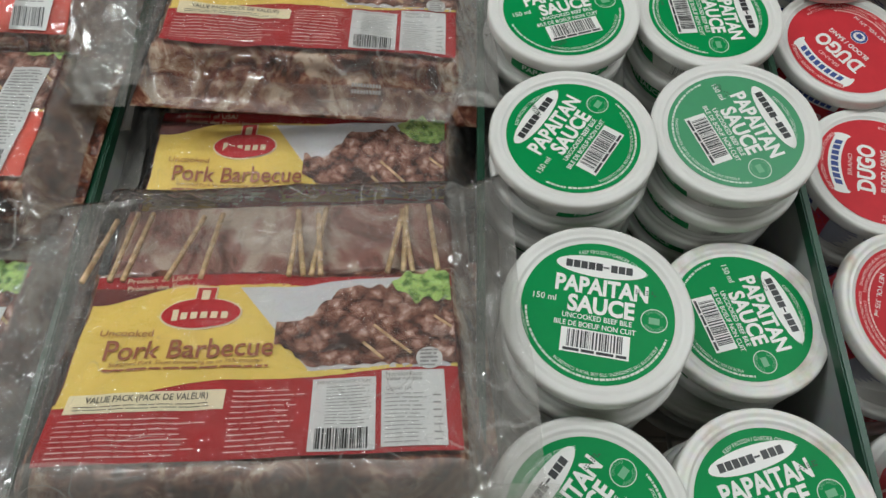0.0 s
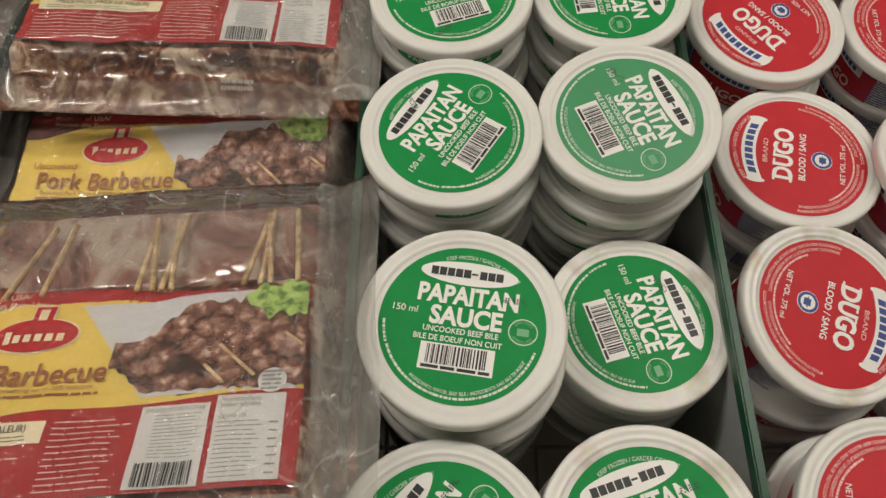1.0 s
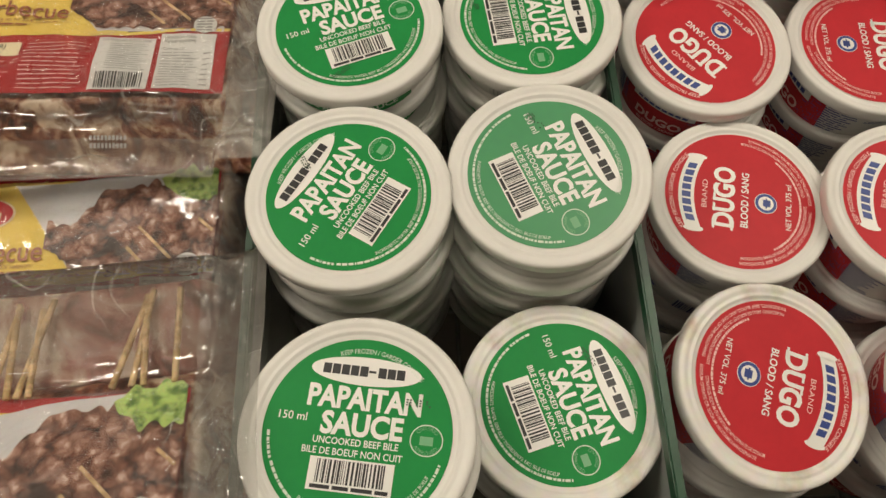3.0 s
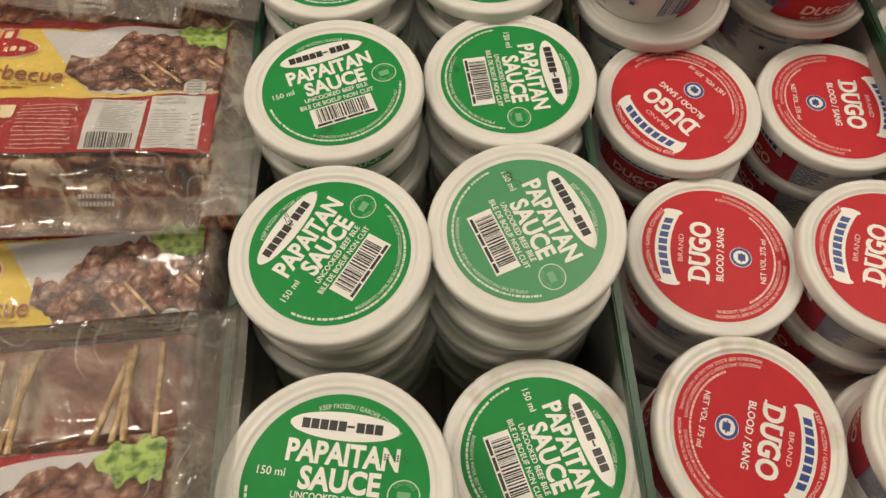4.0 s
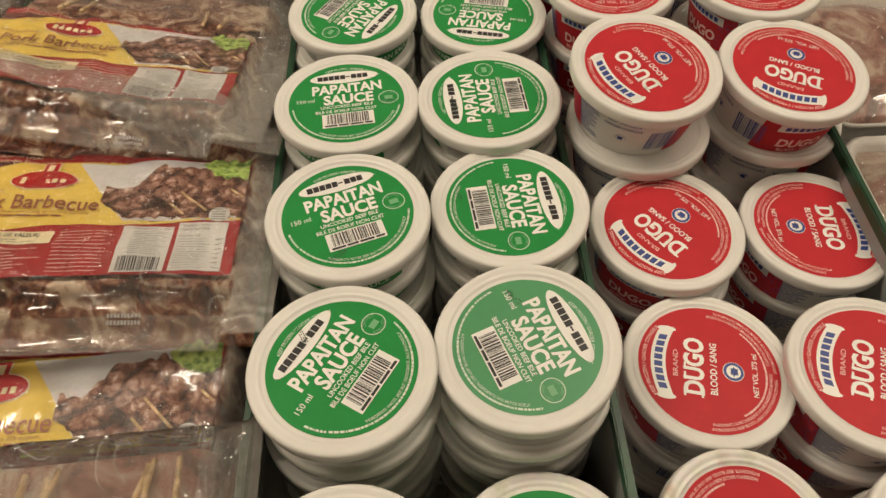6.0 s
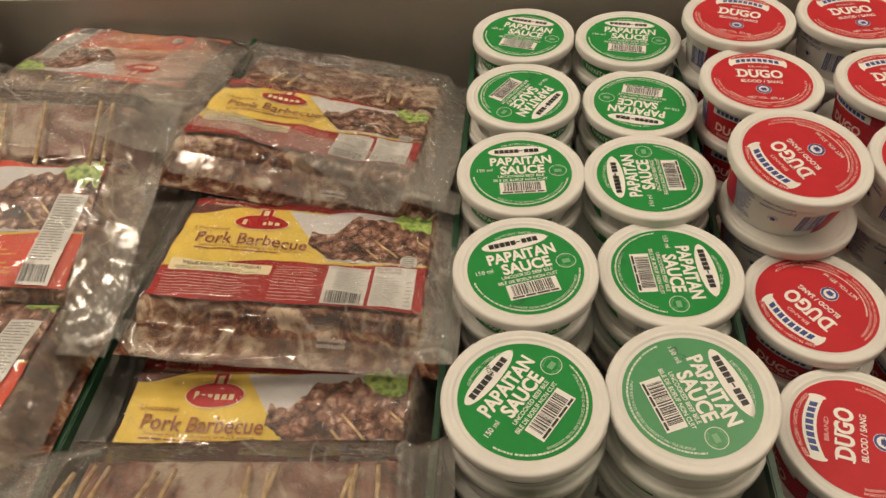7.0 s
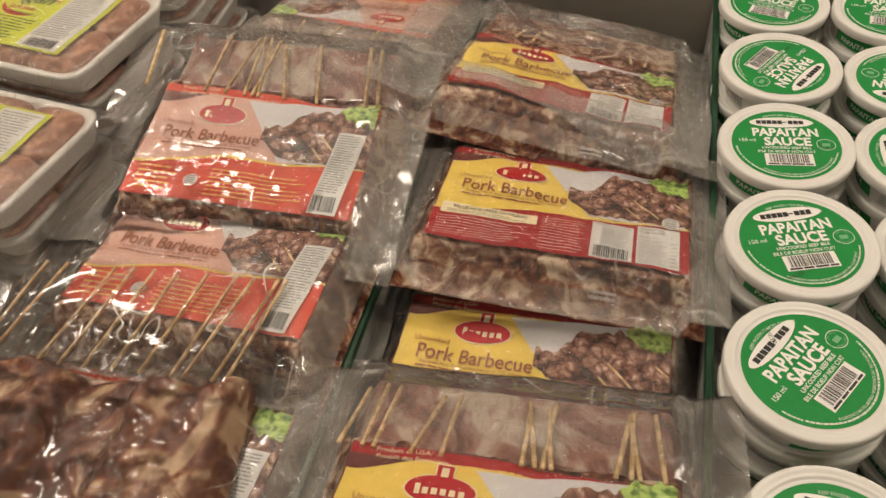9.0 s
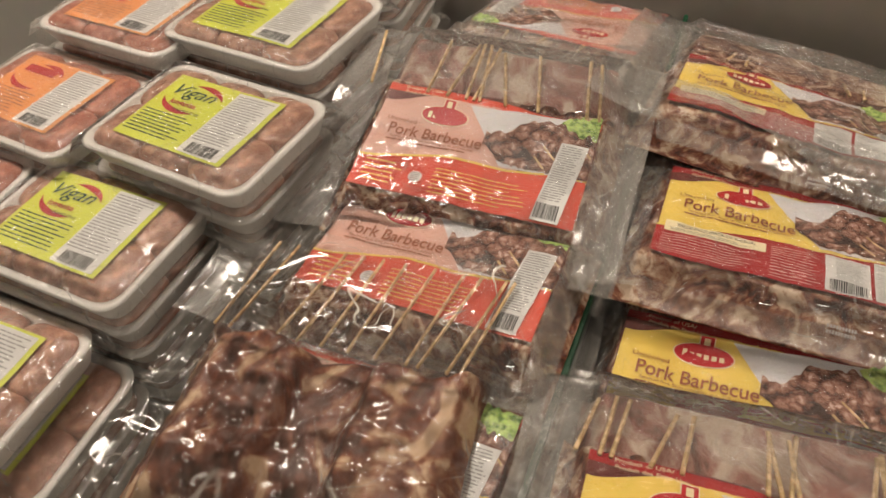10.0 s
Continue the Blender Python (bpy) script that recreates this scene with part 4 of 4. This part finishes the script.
        part("cooking_print", flat(text_bars(-0.100, -0.080, -0.062, -0.055, 5, 0.26, seed + 1) + text_bars(-0.030, -0.080, 0.062, -0.052, 7, 0.22, seed + 4), z0 + 0.0010, h), M["yellow"], card)
        part("nutrition_panel", flat([rect(0.070, -0.0835, 0.096, -0.004, 6, 14, 0.10)], z0 + 0.0020, h), M["paper"], card)
        part("panel_print", flat([(vs + np.array([0.10, 0.0]) * (vs[:, 1:2] + 0.0835), fs) for vs, fs in text_bars(0.072, -0.064, 0.094, -0.006, 24, 0.4, seed + 3)], z0 + 0.0024, h), M["grey_ink"], card)
        part("barcode", flat(barcode(0.0725, -0.081, 0.094, -0.067, seed, 34), z0 + 0.0024, h), M["black_ink"], card)
        cx, cy, cr = -0.046, -0.067, 0.0068
    circ = [(np.array([(cx + cr * math.cos(2 * math.pi * k / 28), cy + cr / CARD_Y * math.sin(2 * math.pi * k / 28)) for k in range(28)]), [tuple(range(28))])]
    part("inspection_mark", flat(circ, z0 + 0.0020, h), M["paper"], card)
    part("inspection_print", flat(text_bars(cx - cr * 0.7, cy - cr * 0.75, cx + cr * 0.7, cy + cr * 0.75, 5, 0.5, seed, 0.1), z0 + 0.0024, h), M["grey_ink"], card)
    return card


def skewer_pack(at, label, style="yellow", seed=1, thick=0.036, back=0.086, lump=0.0022, sticks=((-0.09, 12),), stick_from=0.050, stick_to=0.092, bag=(-0.152, 0.152, -0.122, 0.112), front=-0.108, wedge=0.0, flaps=(), veil=False, inner="pink_meat", full=True, stiff=None):
    t = thing("skewer_pack", label, "frozen food", "bagged skewer packs", at)
    h = pack_height(seed, thick, back, lump, front, wedge)
    def lumps(x, y):
        bare = max(ease((abs(y - CARD_MID) - 0.064) / 0.010), ease((abs(x) - 0.109) / 0.008))
        d = noise.voronoi((x * 52 + seed, y * 44, seed * 1.7))[0]
        return max(0.001, h(x, y) - 0.0030 - bare * (0.009 * (1 - ease((d[1] - d[0]) / 0.45)) + 0.007 * abs(grain(x, y, 30, seed + 20)) + 0.002 * grain(x, y, 90, seed + 21) - 0.003))

    part("meat", slab(lumps, -0.133, 0.133, front + 0.001, back - 0.004, 84, 60, 0.0005), M["meat"], t, "frozen raw pork pieces")
    if inner:
        back_h = lambda x, y: 0.003 + 0.80 * thick * ease((0.126 - abs(x)) / 0.02) * ease((bag[3] - 0.012 - y) / 0.014) + 0.003 * abs(grain(x, y, 30, seed + 9))
        part("back_meat", slab(back_h, -0.126, 0.126, back - 0.03, bag[3] - 0.014, 44, 20, 0.0005), M[inner], t, "pale frozen pork under the film")
    rng = random.Random(seed)
    for x, lean in sticks:
        bmx = bmesh.new()
        za = thick + 0.007
        rod(bmx, (x, stick_from, za), (x + math.sin(radians(lean)) * (stick_to - stick_from), stick_to + rng.uniform(-0.004, 0.004), thick * 0.82 + 0.0085), 0.0018, 8)
        part("stick", bmx, M["bamboo"], t, "bamboo skewer stick")
    if full:
        card_prints(t, h, style, seed)
    x0, x1, y0, y1 = bag

    def over(x, y):
        b = h(x, y)
        if y > back - 0.03:
            b = max(b, 0.006 + (0.84 * thick + 0.007) * ease((0.138 - abs(x)) / 0.022) * ease((y1 - 0.004 - y) / 0.016) if inner or sticks else b)
        r = abs(grain(x * 0.6, y, 30, seed + 3))
        rip = 0.0016 * (1 - r) ** 4 + 0.0012 * grain(x, y, 18, seed + 6)
        out_edge = max((abs(x) - 0.135) / 0.017, (y - (y1 - 0.01)) / 0.01, (front - 0.006 - y) / 0.012, 0)
        lift = 0.004 * out_edge * (0.5 + grain(x, y, 11, seed + 8))
        if y < front + 0.024:          # the loose front margin stands out level instead of dropping
            b = max(b, (thick - 0.004) * (0.55 + 0.45 * ease((y - y0) / 0.03)) * ease((0.145 - abs(x)) / 0.03))
        if stiff and abs(x) > 0.108:          # the side margins stand out stiffly
            level = stiff[0] if x < 0 else stiff[1]
            u = ease((abs(x) - 0.108) / ((-x0 if x < 0 else x1) - 0.108))
            b = max(b, (thick * (1 - u) + level * u) * ease((y1 + 0.02 - y) / 0.05))
        return b + 0.0026 + rip + max(0.0, lift)

    wavy = lambda x, y: (x + 0.003 * grain(y, x, 14, seed + 11) * (abs(x) / 0.15), y + 0.003 * grain(x, y, 12, seed + 12) * (abs(y) / 0.1))
    film = part("bag", sheet(x0, x1, y0, y1, 84, 60, over, wavy), M["film"], t, "clear plastic bag")
    if full:
        code = [rect(0.034 + 0.0022 * q, front - 0.002 + 0.004 * r, 0.0355 + 0.0022 * q, front + 0.0004 + 0.004 * r) for q in range(10) for r in range(2)]
        part("date_code", flat(code, 0.0006, over), M["grey_ink"], film, "small black date code")["kind"] = "stuff"
    left_m, right_m = -0.118 - x0, min(0.045, x1 - 0.112)
    strips = [(x0, x0 + left_m, y0, y1), (x1 - right_m, x1, y0, y1), (x0 + left_m, x1 - right_m, y0, max(y0 + 0.013, min(-0.100, y0 + 0.022)))]
    if not inner and len(sticks) < 5:
        strips.append((x0 + left_m, x1 - right_m, 0.056 if not veil else y0 + 0.024, y1 - 0.016))
    for a, b, c, d in strips:
        nx, ny = max(4, int((b - a) / 0.006)), max(4, int((d - c) / 0.006))
        part("margin", sheet(a, b, c, d, nx, ny, lambda x, y: over(x, y) - 0.0012, wavy), M["milky"], film, "milky film margin")
    if inner:
        part("haze", sheet(x0 + left_m, x1 - right_m, 0.056, y1 - 0.016, 40, 12, lambda x, y: over(x, y) - 0.0012, wavy), M["veil"], film, "hazy film over the sticks")
    part("seam", sheet(x0, x1, y1 - 0.016, y1, 60, 5, lambda x, y: over(x, y) + 0.0006, wavy), M["seam"], film, "sealed film edge")
    for ya, yb, lift, slope in flaps:
        roll_up = lambda x, y: max(h(x, y + slope * (x - x0)), 0.02) + 0.006 + lift * math.sin(math.pi * (y - ya) / (yb - ya)) + 0.002 * grain(x, y, 30, seed)
        part("folded_flap", sheet(x0 + 0.004, x1 + 0.012, ya, yb, 70, 10, roll_up, lambda x, y: (x, y + slope * (x - x0) + 0.002 * grain(x, 0, 25, seed))), M["milky"], film, "folded strip of film")
    return t


FRONT_STICKS = ((-0.120, 8), (-0.103, 4), (-0.095, 6), (-0.068, 14), (-0.047, 5), (0.008, 2), (0.017, -8), (0.022, 6), (0.028, -5), (0.070, 10), (0.080, 3), (0.086, -6), (0.102, -4))


def card_at(x, y, z, rx, ry, rz, up=0.0412):
    """Pose of a pack whose card has its middle there, up above the pack's base."""
    return pose(x, y, z, rx, ry, rz) @ pose(0, -CARD_MID, -up)


skewer_pack(card_at(-0.050, 0.159, 0.756, -11, 0.8, 3.9, 0.0475), "clear bag of pork skewers with yellow and red card", "yellow", 1, sticks=FRONT_STICKS, back=0.078, stick_from=0.038, stick_to=0.096, bag=(-0.162, 0.150, -0.145, 0.132), front=-0.125, wedge=0.12, stiff=(0.034, 0.056), flaps=((-0.118, -0.086, 0.005, -0.03),))
skewer_pack(card_at(-0.054, 0.469, 0.735, -7.6, 4.2, 0.2), "clear bag of pork skewers with yellow value card", "yellow", 2, sticks=((-0.06, 5), (0.05, -4)), inner=None, front=-0.120, bag=(-0.156, 0.142, -0.138, 0.105), lump=0.003, stiff=(0.026, 0.036))
skewer_pack(card_at(-0.060, 0.312, 0.701, -0.5, -1.2, -0.2), "lower clear bag of pork skewers, yellow and red card", "yellow", 3, sticks=((-0.06, 5),), inner=None)
skewer_pack(card_at(-0.074, 0.639, 0.744, -13.2, 8.9, -4), "clear bag of pork skewers folded over in front", "yellow", 4, sticks=((-0.07, 8), (-0.05, 2), (0.06, -6), (0.075, 2)), lump=0.004, front=-0.128, bag=(-0.185, 0.148, -0.134, 0.170), stiff=(0.034, 0.034), inner="meat", flaps=((-0.070, -0.030, 0.006, -0.17),))
BACK_STICKS = ((-0.131, -10), (-0.069, 0), (-0.048, 8), (-0.028, -3), (-0.020, 4), (-0.014, -8), (0.013, -16), (0.046, -13), (0.094, -10), (0.106, -10))
# here the pale back_meat stands in for the grey-pink reflection in the film
skewer_pack(card_at(-0.342, 0.463, 0.773, 11.5, 4.2, 2.6), "clear bag of pork skewers with faded pink card", "pale", 5, sticks=BACK_STICKS, back=0.080, stick_from=0.036, stick_to=0.112, bag=(-0.172, 0.156, -0.142, 0.140), front=-0.126, stiff=(0.022, 0.030))
skewer_pack(pose(-0.345, 0.762, 0.688, 8, 0, 172), "clear bag of pork skewers turned round, pink card", "pale", 6, sticks=((-0.05, 9), (0.0, 15), (0.05, -8)), inner=None, veil=True)
skewer_pack(pose(-0.338, 0.371, 0.708, 0, 0, -1), "clear bag of pork skewers, red card under film", "pale", 7, back=0.050, sticks=(), inner=None, bag=(-0.215, 0.130, -0.140, 0.070), front=-0.126)
skewer_pack(pose(-0.330, 0.196, 0.682, 0, 0, -1), "lower clear bag of pork skewers, pale card", "pale", 8, sticks=(), inner=None)
for x, y, z in ((-0.058, 0.480, 0.664), (-0.070, 0.665, 0.660), (-0.345, 0.480, 0.690), (-0.345, 0.740, 0.650), (-0.060, 0.215, 0.655), (-0.330, 0.220, 0.645), (-0.340, 0.360, 0.668)):
    while z > DECK + 0.012:
        skewer_pack(pose(x, y, z, 0, 0, 0), "clear bag of pork skewers lying low in a stack", "yellow", 9, sticks=(), inner=None, full=False)
        z -= 0.042

# ---- marinated skewers under tight film ----


def marinated_pack(at):
    t = thing("marinated_skewer_pack", "tight clear film pack of dark marinated pork skewers", "frozen food", "", at)

    def h(x, y):
        cut = 0.006 + 0.006 * grain(0, y, 14, 5)
        two = max(ease((0.066 - abs(x + 0.070)) / 0.034), ease((0.066 - abs(x - 0.070 - cut * 0.3)) / 0.034))
        f = max(two, 0.60 * ease((0.13 - abs(x)) / 0.03)) * (0.25 + 0.75 * ease((y + 0.150) / 0.11)) * ease((y + 0.152) / 0.02) * ease((0.078 - y - 0.014 * grain(x, 0, 22, 3)) / 0.028)
        d = noise.voronoi((x * 42, y * 34, 3.3))[0]
        lump = 0.006 * (1 - min(1.0, d[0])) + 0.007 * (1 - abs(grain(x, y, 20, 2))) + 0.004 * grain(x, y, 55, 4) + 0.002 * grain(x, y, 140, 4)
        return 0.003 + f * (0.040 + lump)

    part("meat", slab(h, -0.140, 0.140, -0.153, 0.082, 120, 100, 0.0005), M["marinated"], t, "dark brown marinated pork with pale fat")
    for x, lean in ((-0.118, 12), (-0.104, 16), (-0.060, 18), (-0.040, 16), (-0.018, 14), (0.006, 12), (0.030, 14), (0.056, 14), (0.066, 18), (0.090, 16), (0.100, 14)):
        bmx = bmesh.new()
        rod(bmx, (x, 0.055, 0.050), (x + 0.085 * math.sin(radians(lean)), 0.150, 0.056), 0.0015, 8)
        part("stick", bmx, M["bamboo"], t, "bamboo skewer stick")

    def over(x, y):
        b = h(x, y)
        if y > 0.045:
            b = max(b, 0.004 + 0.052 * ease((0.135 - abs(x)) / 0.03))
        rip = 0.008 * (1 - abs(grain(x, y * 0.8, 11, 6))) ** 7 + 0.0025 * (1 - abs(grain(x * 0.7, y, 26, 7))) ** 6
        return b + 0.0022 + rip

    part("film", sheet(-0.185, 0.160, -0.172, 0.165, 120, 110, over), M["vacuum"], t, "glossy wrinkled clear film")
    return t


marinated_pack(pose(-0.368, 0.172, 0.700, 0, 0, 4))

# ---- foam trays of sausages ----


def rounded(hx, hy, r, n=6):
    pts = []
    for cx, cy, a0 in ((hx - r, hy - r, 0), (-hx + r, hy - r, 90), (-hx + r, -hy + r, 180), (hx - r, -hy + r, 270)):
        for k in range(n + 1):
            a = radians(a0 + 90 * k / n)
            pts.append((cx + r * math.cos(a), cy + r * math.sin(a)))
    return pts


def loft(rings):
    bm = bmesh.new()
    rows = [[bm.verts.new((x, y, z)) for x, y in pts] for pts, z in rings]
    n = len(rows[0])
    for a, b in zip(rows, rows[1:]):
        for k in range(n):
            bm.faces.new((a[k], a[(k + 1) % n], b[(k + 1) % n], b[k]))
    bm.faces.new(rows[0][::-1])
    bm.faces.new(rows[-1])
    bmesh.ops.recalc_face_normals(bm, faces=bm.faces)
    return bm


def sausage_tray(at, label, kind_of="lime", seed=1, full=True):
    t = thing("sausage_tray", label, "frozen food", "wrapped sausage trays", at)
    hx, hy, H = 0.112, 0.078, 0.028
    tray = loft([(rounded(hx - 0.016, hy - 0.016, 0.016), 0.0), (rounded(hx - 0.010, hy - 0.010, 0.018), 0.004), (rounded(hx - 0.002, hy - 0.002, 0.022), H - 0.003),
                 (rounded(hx, hy, 0.024), H), (rounded(hx - 0.003, hy - 0.003, 0.022), H + 0.0015), (rounded(hx - 0.0095, hy - 0.0095, 0.020), H), (rounded(hx - 0.014, hy - 0.014, 0.016), 0.008)])
    part("tray", tray, M["foam"], t, "white foam tray")
    skin = M["sausage"] if kind_of == "lime" else M["red_sausage"]
    w, d = (hx - 0.011) * 2 / 3, (hy - 0.011)
    for k in range(6):
        xm, ym = -hx + 0.011 + w * (k % 3 + 0.5), (d / 2) * (1 if k < 3 else -1)
        bmx = bmesh.new()
        bmesh.ops.create_uvsphere(bmx, u_segments=24, v_segments=16, radius=1.0)
        sq = lambda a, p: math.copysign(abs(a) ** p, a)
        for v in bmx.verts:
            x, y, z = v.co
            px, py, pz = sq(x, 0.55) * w * 0.54, sq(y, 0.55) * d * 0.54, sq(z, 0.42) * 0.0125
            g = 0.0018 * noise.noise((px * 70 + k * 3.1, py * 70, seed * 2.7)) + 0.001 * noise.noise((px * 200, py * 200, seed))
            v.co = (xm + px, ym + py, 0.0215 + pz + g)
        part("sausage", bmx, skin, t)
    top = lambda x, y: H + 0.0065 * ease((hx - 0.006 - abs(x)) / 0.02) * ease((hy - 0.006 - abs(y)) / 0.02) + 0.0008 * grain(x, y, 30, seed)
    if full:
        lab = part("label", flat([rect(-0.075, -0.052, 0.072, 0.052, 20, 14)], 0.0016, top), M["lime" if kind_of == "lime" else "orange"], t, "printed paper label")
        part("nutrition_panel", flat([rect(0.012, -0.049, 0.066, 0.049, 10, 12)], 0.0020, top), M["paper"], lab)
        part("panel_print", flat(text_bars(0.015, -0.030, 0.064, 0.046, 20, 0.38, seed), 0.0024, top), M["grey_ink"], lab)
        part("barcode", flat(barcode(0.020, -0.047, 0.058, -0.033, seed, 36), 0.0024, top), M["black_ink"], lab)
        ringv = []
        for a0, a1 in ((20, 110), (190, 300)):
            vs, fs = [], []
            for k in range(17):
                a = radians(a0 + (a1 - a0) * k / 16)
                wd = 0.0035 * math.sin(math.pi * k / 16)
                for q in (1, -1):
                    vs.append((-0.030 + (0.036 + q * wd) * math.cos(a), 0.020 + (0.022 + q * wd) * math.sin(a)))
            for k in range(16):
                fs.append((2 * k, 2 * k + 1, 2 * k + 3, 2 * k + 2))
            ringv.append((np.array(vs), fs))
        part("swoosh", flat(ringv, 0.0020, top), M["logo_red"], lab, "red curved stroke")
        if kind_of == "lime":
            part("title", flat([lettering("Vigan", 0.056, 0.017, -0.032, 0.030, 0.0, 0.35)], 0.0024, top), M["trim"], lab)
            part("subtitle", flat([lettering("longanisa", 0.036, 0.007, -0.034, 0.011, 0.02)], 0.0024, top), M["logo_red"], lab)
            part("style_print", flat([lettering("ILOCANO STYLE", 0.036, 0.0034, -0.022, 0.001, 0.01)], 0.0024, top), M["black_ink"], lab)
        else:
            part("title", flat([rect(-0.060, 0.024, -0.008, 0.037, 6, 2)], 0.0024, top), M["logo_red"], lab)
        part("fine_print", flat(text_bars(-0.070, -0.044, 0.006, -0.006, 8, 0.3, seed + 1), 0.0020, top), M["trim" if kind_of == "lime" else "brown_ink"], lab)
    over = lambda x, y: top(x, y) + 0.0030 + 0.0010 * (1 - abs(grain(x, y, 40, seed + 3))) ** 4 - 0.016 * ease((max(abs(x) - hx, abs(y) - hy)) / 0.006)
    part("wrap", sheet(-hx - 0.007, hx + 0.007, -hy - 0.007, hy + 0.007, 60, 44, over), M["wrap"], t, "clear stretch wrap")
    return t


LIME, RED = "white foam tray of brown sausages, lime label", "white foam tray of red sausages, orange label"
for k, (x, y, z, turn, kind_of) in enumerate(((-0.618, 0.410, 0.797, -8, "lime"), (-0.628, 0.577, 0.820, -9, "lime"), (-0.690, 0.278, 0.757, -4, "lime"), (-0.722, 0.118, 0.726, -2, "lime"),
                                              (-0.693, 0.112, 0.682, 0, "lime"), (-0.822, 0.572, 0.812, -8, "orange"), (-0.858, 0.420, 0.782, -8, "orange"), (-0.915, 0.268, 0.760, 0, "orange"),
                                              (-0.640, 0.745, 0.800, 3, "lime"), (-0.880, 0.745, 0.800, 3, "orange"), (-0.96, 0.115, 0.722, 0, "orange"))):
    sausage_tray(pose(x, y, z - 0.033, 0, 0, turn), LIME if kind_of == "lime" else RED, kind_of, k + 1)
    low = z - 0.033 - 0.036
    if k == 3:
        continue
    while low > DECK - 0.02:
        sausage_tray(pose(x, y, low, 0, 0, turn), "white foam sausage tray lower in the stack", kind_of, k + 20, full=False)
        low -= 0.036

# ---- wrapped meat trays beyond the tubs ----


def meat_tray(at, seed, hx=0.15, hy=0.095):
    t = thing("meat_tray", "white tray of frozen pale brown meat under film", "frozen food", "wrapped meat trays", at)
    H = 0.03
    tray = loft([(rounded(hx - 0.016, hy - 0.016, 0.016), 0.0), (rounded(hx - 0.003, hy - 0.003, 0.022), H - 0.003), (rounded(hx, hy, 0.024), H), (rounded(hx - 0.003, hy - 0.003, 0.022), H + 0.002), (rounded(hx - 0.009, hy - 0.009, 0.018), H - 0.004), (rounded(hx - 0.014, hy - 0.014, 0.016), 0.008)])
    part("tray", tray, M["foam"], t, "white foam tray")
    g = lambda x, y: H - 0.006 + 0.010 * ease((hx - 0.012 - abs(x)) / 0.03) * ease((hy - 0.012 - abs(y)) / 0.03) + 0.006 * grain(x, y, 22, seed)
    part("meat", slab(g, -hx + 0.013, hx - 0.013, -hy + 0.013, hy - 0.013, 40, 28, 0.009), M["pink_meat"], t)
    part("price_label", flat([rect(0.03, -0.01, 0.09, 0.05, 6, 6)], 0.004, g), M["paper"], t)
    part("wrap", sheet(-hx - 0.004, hx + 0.004, -hy - 0.004, hy + 0.004, 50, 34, lambda x, y: max(H + 0.003, g(x, y) + 0.004) + 0.0012 * grain(x, y, 40, seed)), M["wrap"], t, "clear stretch wrap")
    return t


for k, (x, y) in enumerate(((0.69, 0.65), (0.69, 0.45), (0.69, 0.25), (0.69, 0.05))):
    meat_tray(pose(x, y, 0.668, 0, 0, 0), k + 1)
    for z in (0.632, 0.597, 0.562):
        meat_tray(pose(x, y, z, 0, 0, 0), k + 9)
